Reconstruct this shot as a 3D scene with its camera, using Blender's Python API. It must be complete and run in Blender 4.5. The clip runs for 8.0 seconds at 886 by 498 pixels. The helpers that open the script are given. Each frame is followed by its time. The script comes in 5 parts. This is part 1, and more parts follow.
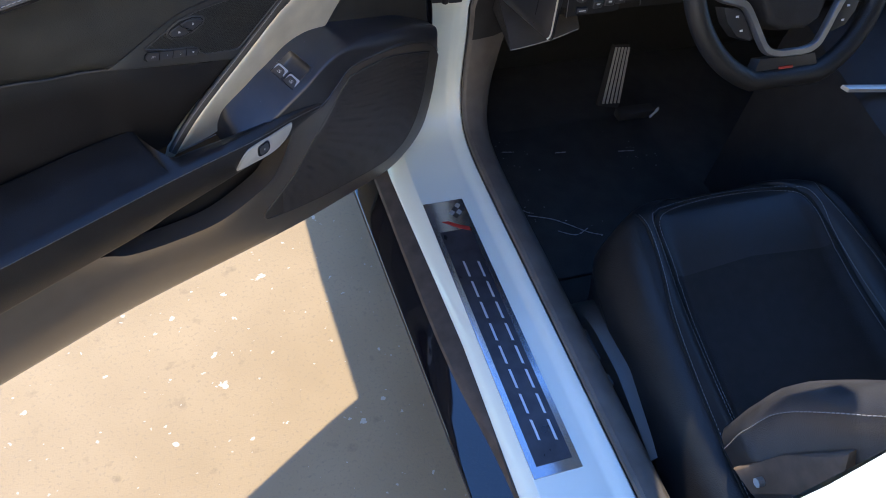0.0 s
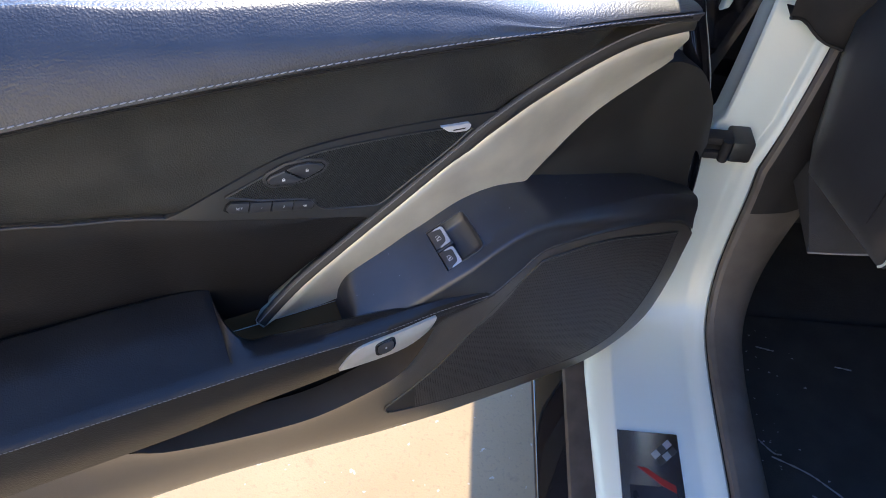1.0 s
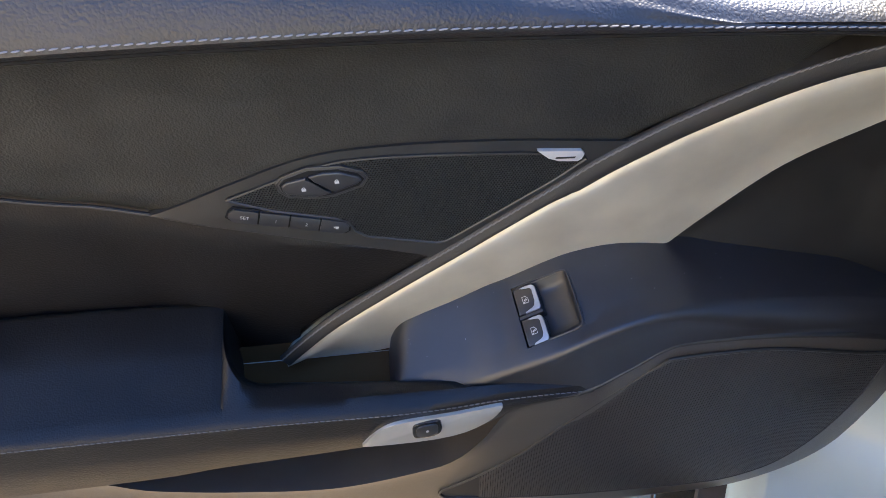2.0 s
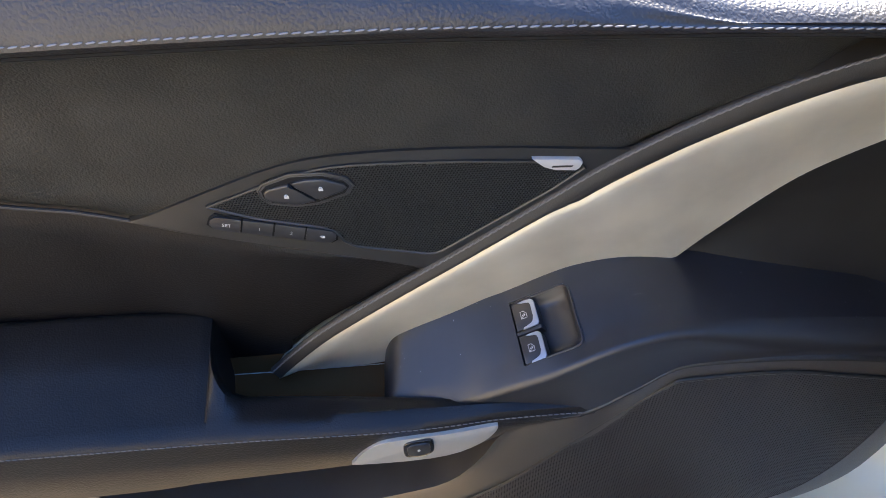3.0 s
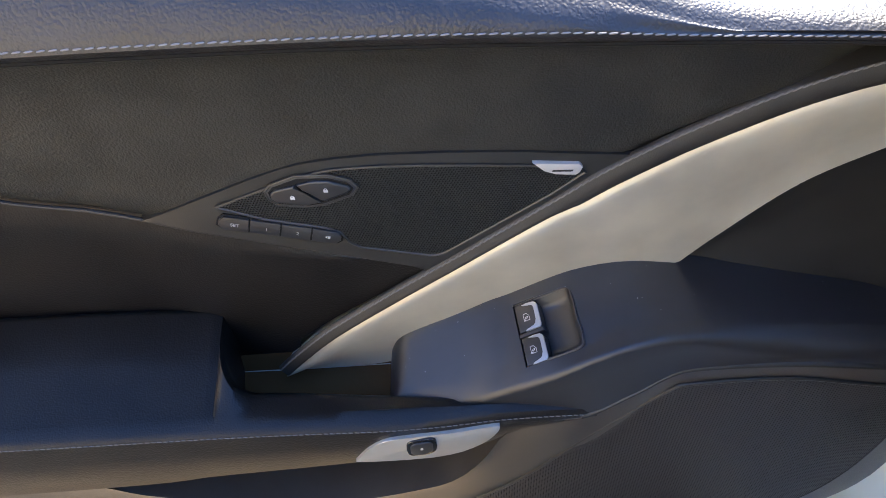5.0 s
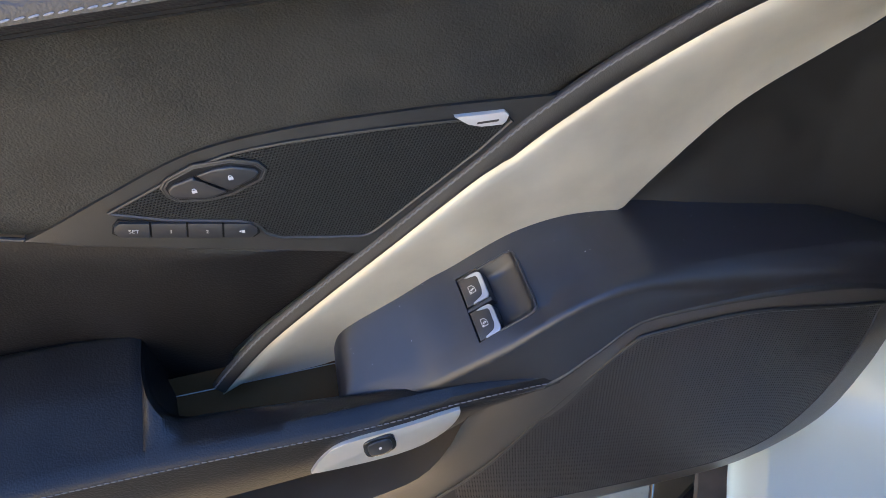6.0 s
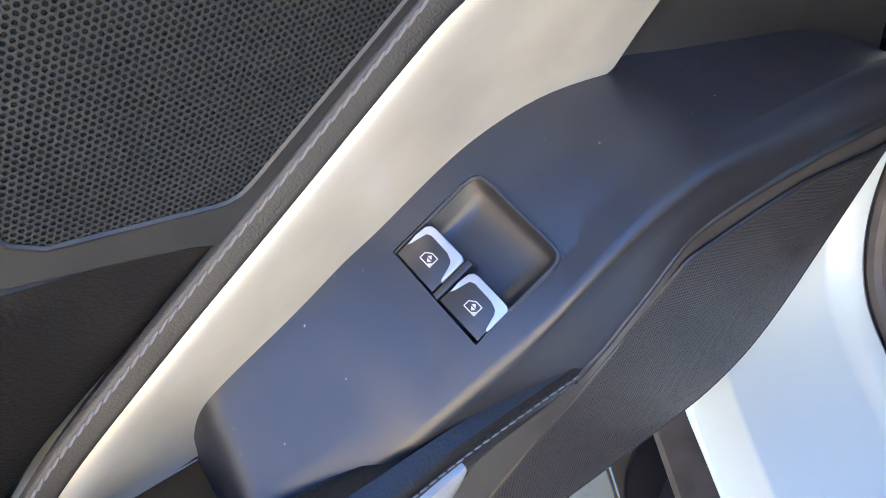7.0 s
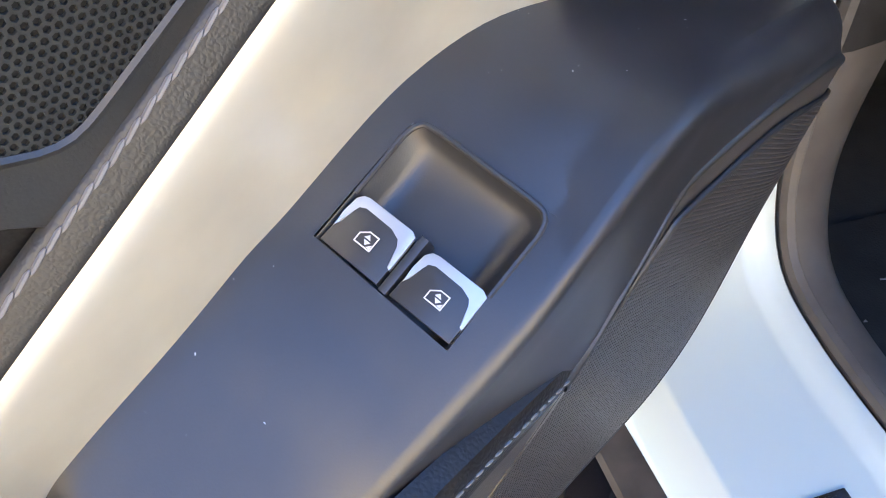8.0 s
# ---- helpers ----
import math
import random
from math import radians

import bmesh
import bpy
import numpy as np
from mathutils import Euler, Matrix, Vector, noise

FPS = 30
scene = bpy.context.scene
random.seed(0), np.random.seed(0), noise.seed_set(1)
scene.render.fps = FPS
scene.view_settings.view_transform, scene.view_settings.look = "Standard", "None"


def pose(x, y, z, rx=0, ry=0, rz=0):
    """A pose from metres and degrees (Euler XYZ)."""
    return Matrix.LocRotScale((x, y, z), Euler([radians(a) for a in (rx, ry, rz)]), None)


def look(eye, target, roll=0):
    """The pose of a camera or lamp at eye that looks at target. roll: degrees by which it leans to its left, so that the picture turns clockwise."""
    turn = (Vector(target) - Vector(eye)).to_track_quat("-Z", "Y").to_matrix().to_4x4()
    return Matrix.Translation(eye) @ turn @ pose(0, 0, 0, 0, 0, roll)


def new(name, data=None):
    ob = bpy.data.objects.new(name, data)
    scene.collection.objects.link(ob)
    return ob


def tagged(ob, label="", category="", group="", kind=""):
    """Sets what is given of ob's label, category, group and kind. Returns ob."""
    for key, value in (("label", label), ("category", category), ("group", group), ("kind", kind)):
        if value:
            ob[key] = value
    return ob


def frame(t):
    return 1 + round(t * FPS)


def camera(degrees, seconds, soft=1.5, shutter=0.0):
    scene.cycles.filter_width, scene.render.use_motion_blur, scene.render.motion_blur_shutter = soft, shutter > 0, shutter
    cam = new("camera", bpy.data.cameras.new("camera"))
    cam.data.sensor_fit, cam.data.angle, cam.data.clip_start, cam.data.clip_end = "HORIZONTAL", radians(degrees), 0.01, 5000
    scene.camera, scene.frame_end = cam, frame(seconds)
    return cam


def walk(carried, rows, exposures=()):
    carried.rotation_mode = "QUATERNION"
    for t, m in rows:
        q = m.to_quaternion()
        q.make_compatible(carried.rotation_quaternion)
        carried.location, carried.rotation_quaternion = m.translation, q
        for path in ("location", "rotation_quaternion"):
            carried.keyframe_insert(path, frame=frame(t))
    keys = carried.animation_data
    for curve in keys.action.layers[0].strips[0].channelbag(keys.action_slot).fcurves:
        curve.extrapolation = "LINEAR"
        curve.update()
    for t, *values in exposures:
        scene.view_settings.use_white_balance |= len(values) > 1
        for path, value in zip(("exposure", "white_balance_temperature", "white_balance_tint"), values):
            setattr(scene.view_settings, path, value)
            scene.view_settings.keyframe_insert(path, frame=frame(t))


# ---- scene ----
cam = camera(61.0, 8.0, soft=0.5)
PATH = [
    (0.0, -0.3602, -0.9127, 1.3457, 40.43, -5.73, -17.77),
    (0.5, -0.2775, -0.7191, 1.2959, 41.47, -5.14, -7.93),
    (1.0, -0.2235, -0.5012, 1.2040, 41.95, -2.32, 4.58),
    (1.5, -0.1693, -0.3860, 1.1237, 42.31, 0.32, 16.54),
    (1.7, -0.1654, -0.3581, 1.1044, 42.05, 0.68, 20.13),
    (3.0, -0.1489, -0.3034, 1.0706, 42.93, 2.49, 24.53),
    (3.5, -0.1398, -0.3014, 1.0737, 43.11, 2.68, 25.16),
    (4.0, -0.1334, -0.3006, 1.0734, 43.33, 2.80, 25.70),
    (5.5, -0.1338, -0.3054, 1.0755, 43.37, 3.48, 26.37),
    (6.0, -0.1397, -0.2903, 1.0351, 42.73, 5.41, 17.10),
    (6.2, -0.1587, -0.2697, 1.0068, 42.34, 5.45, 10.09),
    (6.5, -0.1964, -0.2305, 0.9511, 41.56, 3.86, 1.13),
    (7.0, -0.2570, -0.1742, 0.8725, 40.36, 1.46, -6.92),
    (7.5, -0.2826, -0.1520, 0.8187, 40.63, -1.40, -14.43),
    (8.0, -0.2740, -0.1342, 0.8044, 43.24, -2.16, -17.74),
]
walk(cam, [(t, pose(x, y, z, rx, ry, rz)) for t, x, y, z, rx, ry, rz in PATH],
     [(0.0, 1.80, 6500, 10), (0.4, 2.1, 6350, 10), (0.8, 2.1, 6450, 11), (1.7, 2.14, 6850, 11), (5.5, 2.14, 6900, 11), (6.0, 2.4, 6800, 10), (6.5, 3.10, 6700, 9), (7.0, 3.16, 6950, 10), (7.5, 3.19, 7250, 11), (8.0, 3.2, 7350, 11)])

# ---- light: clear sky, high sun ahead of the car ----
SUN_FROM = Vector((0.065, 0.76, 0.645)).normalized()
world = bpy.data.worlds.new("sky")
scene.world = world
world.use_nodes = True
wn = world.node_tree.nodes
sky = wn.new("ShaderNodeTexSky")
sky.sky_type = 'NISHITA'
sky.sun_disc = False
sky.sun_elevation = math.asin(SUN_FROM.z)
sky.air_density, sky.dust_density, sky.ozone_density = 1.0, 0.1, 4.0
sky.sun_rotation = math.atan2(SUN_FROM.x, SUN_FROM.y)
deep = wn.new("ShaderNodeMix")
deep.data_type, deep.blend_type = 'RGBA', 'MULTIPLY'
deep.inputs["Factor"].default_value = 1.0
deep.inputs["B"].default_value = (0.70, 1.00, 1.38, 1)
world.node_tree.links.new(sky.outputs[0], deep.inputs["A"])
world.node_tree.links.new(deep.outputs["Result"], wn["Background"].inputs[0])
wn["Background"].inputs[1].default_value = 0.148
sun = new("sun", bpy.data.lights.new("sun", 'SUN'))
sun.data.energy, sun.data.angle, sun.data.color = 3.1, radians(0.55), (1.0, 0.90, 0.73)
sun.matrix_world = look(SUN_FROM * 10, (0, 0, 0))


# ---- materials ----
def mat(name, color, rough=0.5, metal=0.0, spec=0.5, grain=0.0, grain_size=0.002, vary=0.0, vary_size=0.05,
        coat=0.0, coat_rough=0.05, kind="noise", stretch=(1, 1, 1), tint=None):
    """A principled material with colour variation (vary) and fine relief (grain), sizes in metres."""
    m = bpy.data.materials.new(name)
    m.use_nodes = True
    nt = m.node_tree
    p = nt.nodes["Principled BSDF"]
    p.inputs["Base Color"].default_value = (*color, 1)
    p.inputs["Roughness"].default_value = rough
    p.inputs["Metallic"].default_value = metal
    p.inputs["Specular IOR Level"].default_value = spec
    p.inputs["Coat Weight"].default_value = coat
    p.inputs["Coat Roughness"].default_value = coat_rough
    co = nt.nodes.new("ShaderNodeTexCoord")
    mp = nt.nodes.new("ShaderNodeMapping")
    mp.inputs["Scale"].default_value = stretch
    nt.links.new(co.outputs["Object"], mp.inputs[0])
    if vary:
        n1 = nt.nodes.new("ShaderNodeTexNoise")
        n1.inputs["Scale"].default_value = 1 / vary_size
        n1.inputs["Detail"].default_value = 6
        nt.links.new(mp.outputs[0], n1.inputs["Vector"])
        ramp = nt.nodes.new("ShaderNodeMix")
        ramp.data_type = 'RGBA'
        ramp.inputs["A"].default_value = (*[c * (1 - vary) for c in color], 1)
        ramp.inputs["B"].default_value = (*(tint or [min(1, c * (1 + vary)) for c in color]), 1)
        st = nt.nodes.new("ShaderNodeMapRange")
        st.inputs["From Min"].default_value, st.inputs["From Max"].default_value = 0.35, 0.65
        nt.links.new(n1.outputs["Fac"], st.inputs["Value"])
        nt.links.new(st.outputs[0], ramp.inputs["Factor"])
        nt.links.new(ramp.outputs["Result"], p.inputs["Base Color"])
        rr = nt.nodes.new("ShaderNodeMapRange")
        rr.inputs["To Min"].default_value, rr.inputs["To Max"].default_value = max(0.02, rough - 0.07), min(1, rough + 0.07)
        nt.links.new(n1.outputs["Fac"], rr.inputs["Value"])
        nt.links.new(rr.outputs[0], p.inputs["Roughness"])
    if grain:
        if kind == "leather":
            n2 = nt.nodes.new("ShaderNodeTexVoronoi")
            n2.feature = 'SMOOTH_F1'
            n2.inputs["Smoothness"].default_value = 0.5
            n2.inputs["Scale"].default_value = 1 / grain_size
            wob = nt.nodes.new("ShaderNodeTexNoise")
            wob.inputs["Scale"].default_value = 0.4 / grain_size
            mixv = nt.nodes.new("ShaderNodeVectorMath")
            mixv.operation = 'MULTIPLY_ADD'
            mixv.inputs[1].default_value = (grain_size * 1.6,) * 3
            nt.links.new(mp.outputs[0], wob.inputs["Vector"])
            nt.links.new(wob.outputs["Color"], mixv.inputs[0])
            nt.links.new(mp.outputs[0], mixv.inputs[2])
            nt.links.new(mixv.outputs[0], n2.inputs["Vector"])
            h = nt.nodes.new("ShaderNodeMapRange")
            h.inputs["From Max"].default_value = 0.9
            h.inputs["To Min"].default_value, h.inputs["To Max"].default_value = 1.0, 0.0
            nt.links.new(n2.outputs["Distance"], h.inputs["Value"])
            out = h.outputs[0]
        else:
            n2 = nt.nodes.new("ShaderNodeTexNoise")
            n2.inputs["Scale"].default_value = 1 / grain_size
            n2.inputs["Detail"].default_value = 4
            nt.links.new(mp.outputs[0], n2.inputs["Vector"])
            out = n2.outputs["Fac"]
        bp = nt.nodes.new("ShaderNodeBump")
        bp.inputs["Strength"].default_value = grain
        bp.inputs["Distance"].default_value = grain_size * 0.5
        nt.links.new(out, bp.inputs["Height"])
        nt.links.new(bp.outputs[0], p.inputs["Normal"])
    return m


LEATHER = mat("black_leather", (0.025, 0.023, 0.019), 0.5, spec=0.85, grain=0.24, grain_size=0.0009, vary=0.2, vary_size=0.03, kind="leather")
PAD = mat("pad_leather", (0.026, 0.025, 0.027), 0.40, spec=0.8, grain=0.3, grain_size=0.0018, vary=0.2, vary_size=0.03, kind="leather")
PANEL = mat("grained_panel_leather", (0.027, 0.026, 0.021), 0.43, spec=0.75, grain=0.42, grain_size=0.0013, vary=0.22, vary_size=0.03, kind="leather")
SOFT = mat("smooth_leather", (0.0135, 0.0125, 0.012), 0.36, spec=0.42, grain=0.22, grain_size=0.0014, vary=0.2, vary_size=0.04, kind="leather")
PLASTIC = mat("black_plastic", (0.024, 0.024, 0.027), 0.38, spec=0.85, grain=0.1, grain_size=0.0006, vary=0.12, vary_size=0.02)
TRIM = mat("matte_black_trim", (0.024, 0.0235, 0.0215), 0.43, spec=0.8, grain=0.2, grain_size=0.0008, vary=0.15, vary_size=0.02)
GRILLE = mat("speaker_grille", (0.026, 0.027, 0.025), 0.45, spec=0.5, vary=0.1, vary_size=0.02)
# near black; also holds the shade inside the map pocket
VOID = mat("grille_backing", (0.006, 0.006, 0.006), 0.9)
RUBBER = mat("rubber", (0.03, 0.029, 0.029), 0.6, spec=0.3, grain=0.2, grain_size=0.001)
SILVER = mat("satin_silver", (0.69, 0.65, 0.53), 0.36, metal=0.42, vary=0.13, vary_size=0.07, grain=0.03, grain_size=0.0006)
BEZEL = mat("silver_bezel", (0.64, 0.62, 0.57), 0.36, metal=0.6, vary=0.04, vary_size=0.02)
CHROME = mat("bright_cap", (0.56, 0.58, 0.62), 0.3, metal=0.6)
THREAD = mat("grey_thread", (0.19, 0.185, 0.185), 0.7)
PALE_THREAD = mat("pale_thread", (0.29, 0.28, 0.28), 0.75)
KEY = mat("button_black", (0.03, 0.03, 0.032), 0.32, spec=0.8, vary=0.1, vary_size=0.01)
MARK = mat("white_print", (0.65, 0.65, 0.65), 0.5)
PAINT = mat("white_paint", (0.645, 0.715, 0.675), 0.25, coat=0.6, vary=0.015, vary_size=0.2, grain=0.02, grain_size=0.003)
GLOSS = mat("gloss_black", (0.006, 0.006, 0.008), 0.06, spec=0.6, coat=0.5)
STRIP = mat("sill_seal", (0.088, 0.066, 0.052), 0.75, spec=0.15, grain=0.2, grain_size=0.001, vary=0.2, vary_size=0.03)
SILL_TRIM = mat("inner_sill_plastic", (0.10, 0.088, 0.078), 0.5, spec=0.45, grain=0.25, grain_size=0.001, vary=0.2, vary_size=0.05)
BADGE = mat("badge_silver", (0.62, 0.62, 0.62), 0.4, metal=0.2)
PLATE = mat("brushed_plate", (0.5, 0.52, 0.56), 0.25, metal=0.95, grain=0.06, grain_size=0.0008, stretch=(1, 0.05, 1))
PLATE_DARK = mat("dark_plate_face", (0.05, 0.05, 0.06), 0.3, metal=0.5, vary=0.2, vary_size=0.03)
RED = mat("red_enamel", (0.3, 0.03, 0.025), 0.25)
CARPET = mat("black_carpet", (0.052, 0.05, 0.048), 0.95, spec=0.1, grain=0.6, grain_size=0.003, vary=0.12, vary_size=0.05)
DASH = mat("dash_plastic", (0.026, 0.025, 0.025), 0.6, spec=0.2, grain=0.3, grain_size=0.0015, vary=0.15, vary_size=0.04, kind="leather")
PEDAL = mat("aluminium", (0.45, 0.45, 0.46), 0.35, metal=0.9)
WRAP = mat("clear_wrap_glint", (0.34, 0.33, 0.33), 0.14, spec=0.9)
SEAT = mat("seat_leather", (0.0115, 0.0115, 0.012), 0.46, spec=0.38, grain=0.22, grain_size=0.0022, vary=0.2, vary_size=0.05, kind="leather")
SPOKE = mat("dark_satin_metal", (0.24, 0.25, 0.27), 0.32, metal=0.8, vary=0.05, vary_size=0.03)
BRACE = mat("gloss_grey_pad", (0.022, 0.022, 0.023), 0.42, spec=0.4, vary=0.1, vary_size=0.02)
# lighter and browner than the other plastics: warm ground bounce put into the colour
POCKET = mat("bounce_tinted_plastic", (0.058, 0.052, 0.046), 0.36, spec=0.9, grain=0.2, grain_size=0.0012, vary=0.12, vary_size=0.03)
CUP = mat("olive_cup_lining", (0.11, 0.055, 0.022), 0.75, spec=0.08, grain=0.2, grain_size=0.001)
INSERT = mat("perforated_insert", (0.0125, 0.012, 0.012), 0.6, spec=0.25, grain=0.4, grain_size=0.003, vary=0.2, vary_size=0.02)


STUCCO = mat("bounce_wall_stucco", (0.62, 0.51, 0.36), 0.9, spec=0.2, grain=0.5, grain_size=0.01, vary=0.08, vary_size=0.6)


def concrete():
    m = bpy.data.materials.new("concrete")
    m.use_nodes = True
    nt = m.node_tree
    p = nt.nodes["Principled BSDF"]
    p.inputs["Roughness"].default_value = 0.9
    p.inputs["Specular IOR Level"].default_value = 0.2
    co = nt.nodes.new("ShaderNodeTexCoord")

    def noise_at(scale, detail=5):
        n = nt.nodes.new("ShaderNodeTexNoise")
        n.inputs["Scale"].default_value, n.inputs["Detail"].default_value = scale, detail
        nt.links.new(co.outputs["Object"], n.inputs["Vector"])
        return n.outputs["Fac"]

    def mix(fac, a, b, lo, hi):
        r = nt.nodes.new("ShaderNodeMapRange")
        r.inputs["From Min"].default_value, r.inputs["From Max"].default_value = lo, hi
        nt.links.new(fac, r.inputs["Value"])
        x = nt.nodes.new("ShaderNodeMix")
        x.data_type = 'RGBA'
        nt.links.new(r.outputs[0], x.inputs["Factor"])
        for key, v in (("A", a), ("B", b)):
            if isinstance(v, tuple):
                x.inputs[key].default_value = (*v, 1)
            else:
                nt.links.new(v, x.inputs[key])
        return x.outputs["Result"]

    base = mix(noise_at(5), (0.295, 0.218, 0.132), (0.34, 0.255, 0.158), 0.3, 0.7)
    fine = mix(noise_at(140, 3), base, (0.25, 0.195, 0.13), 0.55, 0.8)
    dark = mix(noise_at(23, 4), fine, (0.225, 0.172, 0.112), 0.64, 0.78)
    chips = mix(noise_at(61.0, 2), dark, (0.42, 0.37, 0.30), 0.715, 0.735)
    pale = mix(noise_at(27.7, 3), chips, (0.46, 0.41, 0.34), 0.69, 0.705)
    nt.links.new(pale, p.inputs["Base Color"])
    bp = nt.nodes.new("ShaderNodeBump")
    bp.inputs["Strength"].default_value, bp.inputs["Distance"].default_value = 0.25, 0.002
    nt.links.new(noise_at(300, 4), bp.inputs["Height"])
    nt.links.new(bp.outputs[0], p.inputs["Normal"])
    return m


CONCRETE = concrete()


# ---- mesh helpers ----
def part(name, bm, material, parent=None, label="", smooth=True, kind=""):
    """Links a bmesh as one mesh object, under parent."""
    me = bpy.data.meshes.new(name)
    bmesh.ops.recalc_face_normals(bm, faces=bm.faces)
    bm.to_mesh(me)
    bm.free()
    me.materials.append(material)
    if smooth:
        for f in me.polygons:
            f.use_smooth = True
        me.set_sharp_from_angle(angle=radians(40))
    ob = new(name, me)
    ob.parent = parent
    return tagged(ob, label, kind=kind)


def spline(pts, n=8):
    """Points along a smooth curve through pts (Catmull-Rom), n steps a span."""
    p = [Vector(q) for q in pts]
    out = []
    for i in range(len(p) - 1):
        a, b, c, d = p[max(i - 1, 0)], p[i], p[i + 1], p[min(i + 2, len(p) - 1)]
        for k in range(n):
            t = k / n
            out.append(0.5 * (2 * b + (c - a) * t + (2 * a - 5 * b + 4 * c - d) * t * t + (3 * b - a - 3 * c + d) * t ** 3))
    return out + [p[-1]]


def table(pts):
    """A smooth function y(x) through pts."""
    q = sorted((v[0], v[1]) for v in (spline([(a, b, 0) for a, b in pts], 12)))
    xs, ys = [v[0] for v in q], [v[1] for v in q]
    return lambda x: float(np.interp(x, xs, ys))


def loft(rows, closed=False, caps=False):
    """A skin over rows of points; closed: each row is a ring."""
    bm = bmesh.new()
    vs = [[bm.verts.new(p) for p in row] for row in rows]
    n = len(rows[0])
    for a, b in zip(vs, vs[1:]):
        for k in range(n if closed else n - 1):
            j = (k + 1) % n
            bm.faces.new((a[k], a[j], b[j], b[k]))
    if caps:
        bm.faces.new(vs[0])
        bm.faces.new(vs[-1])
    return bm


def prism(outline, back, bevel=0.0, segments=2, hole=None):
    """A plate with the given front outline (3D points), its back moved by the vector back; rounded front edges."""
    bm = bmesh.new()
    front = [bm.verts.new(p) for p in outline]
    rear = [bm.verts.new(Vector(p) + Vector(back)) for p in outline]
    n = len(outline)
    top = bm.faces.new(front)
    bm.faces.new(rear)
    for k in range(n):
        bm.faces.new((front[k], front[(k + 1) % n], rear[(k + 1) % n], rear[k]))
    if bevel:
        edges = [e for e in top.edges]
        bmesh.ops.bevel(bm, geom=edges, offset=bevel, segments=segments, profile=0.6, affect='EDGES', clamp_overlap=True)
    return bm


def box(x0, x1, y0, y1, z0, z1, bevel=0.0, segments=2):
    bm = bmesh.new()
    bmesh.ops.create_cube(bm, size=1, matrix=Matrix.Translation(((x0 + x1) / 2, (y0 + y1) / 2, (z0 + z1) / 2)) @ Matrix.Diagonal((x1 - x0, y1 - y0, z1 - z0, 1)))
    if bevel:
        bmesh.ops.bevel(bm, geom=bm.edges[:], offset=bevel, segments=segments, profile=0.5, affect='EDGES', clamp_overlap=True)
    return bm


def tube(points, radius, sides=8, flat=1.0):
    """A round rod along points; flat squeezes it along its second axis."""
    pts = [Vector(p) for p in points]
    rows = []
    side = None
    for i, p in enumerate(pts):
        d = (pts[min(i + 1, len(pts) - 1)] - pts[max(i - 1, 0)]).normalized()
        if side is None:
            side = d.orthogonal().normalized()
        side = (side - d * side.dot(d)).normalized()
        up = d.cross(side)
        r = radius[i] if isinstance(radius, (list, tuple)) else radius
        rows.append([p + side * math.cos(a) * r + up * math.sin(a) * r * flat for a in (2 * math.pi * k / sides for k in range(sides))])
    return loft(rows, closed=True, caps=True)


def stitches(points, length, gap, radius, slant=Vector((0, 0, 0))):
    """A row of separate thread stitches along a curve, in one mesh."""
    pts = [Vector(p) for p in points]
    cum = [0.0]
    for a, b in zip(pts, pts[1:]):
        cum.append(cum[-1] + (b - a).length)
    arr = np.array([tuple(p) for p in pts])

    def at(d):
        return Vector([float(np.interp(d, cum, arr[:, k])) for k in range(3)])

    verts, faces = [], []
    d = gap
    while d + length < cum[-1]:
        a, b = at(d) - slant, at(d + length) + slant
        w = (b - a).normalized()
        side = w.orthogonal().normalized()
        up = w.cross(side)
        base = len(verts)
        for f, r in ((0.0, 0.35), (0.2, 1.0), (0.8, 1.0), (1.0, 0.35)):
            c = a.lerp(b, f)
            verts += [c + (side * math.cos(x) + up * math.sin(x)) * radius * r for x in (k * math.pi / 3 for k in range(6))]
        for r in range(3):
            for k in range(6):
                j = (k + 1) % 6
                faces.append((base + r * 6 + k, base + r * 6 + j, base + r * 6 + 6 + j, base + r * 6 + 6 + k))
        faces += [tuple(base + k for k in range(6)), tuple(base + 18 + k for k in range(6))]
        d += length + gap
    me = bpy.data.meshes.new("stitching")
    me.from_pydata([tuple(v) for v in verts], [], faces)
    bm = bmesh.new()
    bm.from_mesh(me)
    bpy.data.meshes.remove(me)
    return bm


def inside(poly, x, y):
    hit = False
    for (x0, y0), (x1, y1) in zip(poly, poly[1:] + poly[:1]):
        if (y0 > y) != (y1 > y) and x < (x1 - x0) * (y - y0) / (y1 - y0) + x0:
            hit = not hit
    return hit


def print_text(body, size, place, material, parent):
    """Flat printed characters in the built-in font; place is a 4x4 matrix."""
    cu = bpy.data.curves.new("print", 'FONT')
    cu.body, cu.size, cu.align_x, cu.align_y = body, size, 'CENTER', 'CENTER'
    tmp = bpy.data.objects.new("print", cu)
    me = bpy.data.meshes.new_from_object(tmp)
    bpy.data.objects.remove(tmp)
    me.transform(place)
    me.materials.clear()
    bm = bmesh.new()
    bm.from_mesh(me)
    return part("print", bm, material, parent, smooth=False)


def empty(name, m, label, category, group=""):
    ob = new(name)
    ob.matrix_world = m
    return tagged(ob, label, category, group)


# ---- ground ----
def ground():
    bm = bmesh.new()
    bmesh.ops.create_grid(bm, x_segments=2, y_segments=2, size=60)
    tagged(part("ground", bm, CONCRETE, smooth=False), "pale sunlit concrete paving with small worn spots", "ground", kind="structure")

    # unseen wall added behind, to bounce warm sunlight onto the door
    tagged(part("bounce_wall", box(-14, 14, -5.3, -5.0, 0, 4.5), STUCCO, smooth=False), "plain beige stucco wall added to bounce light", "wall", kind="structure")


ground()


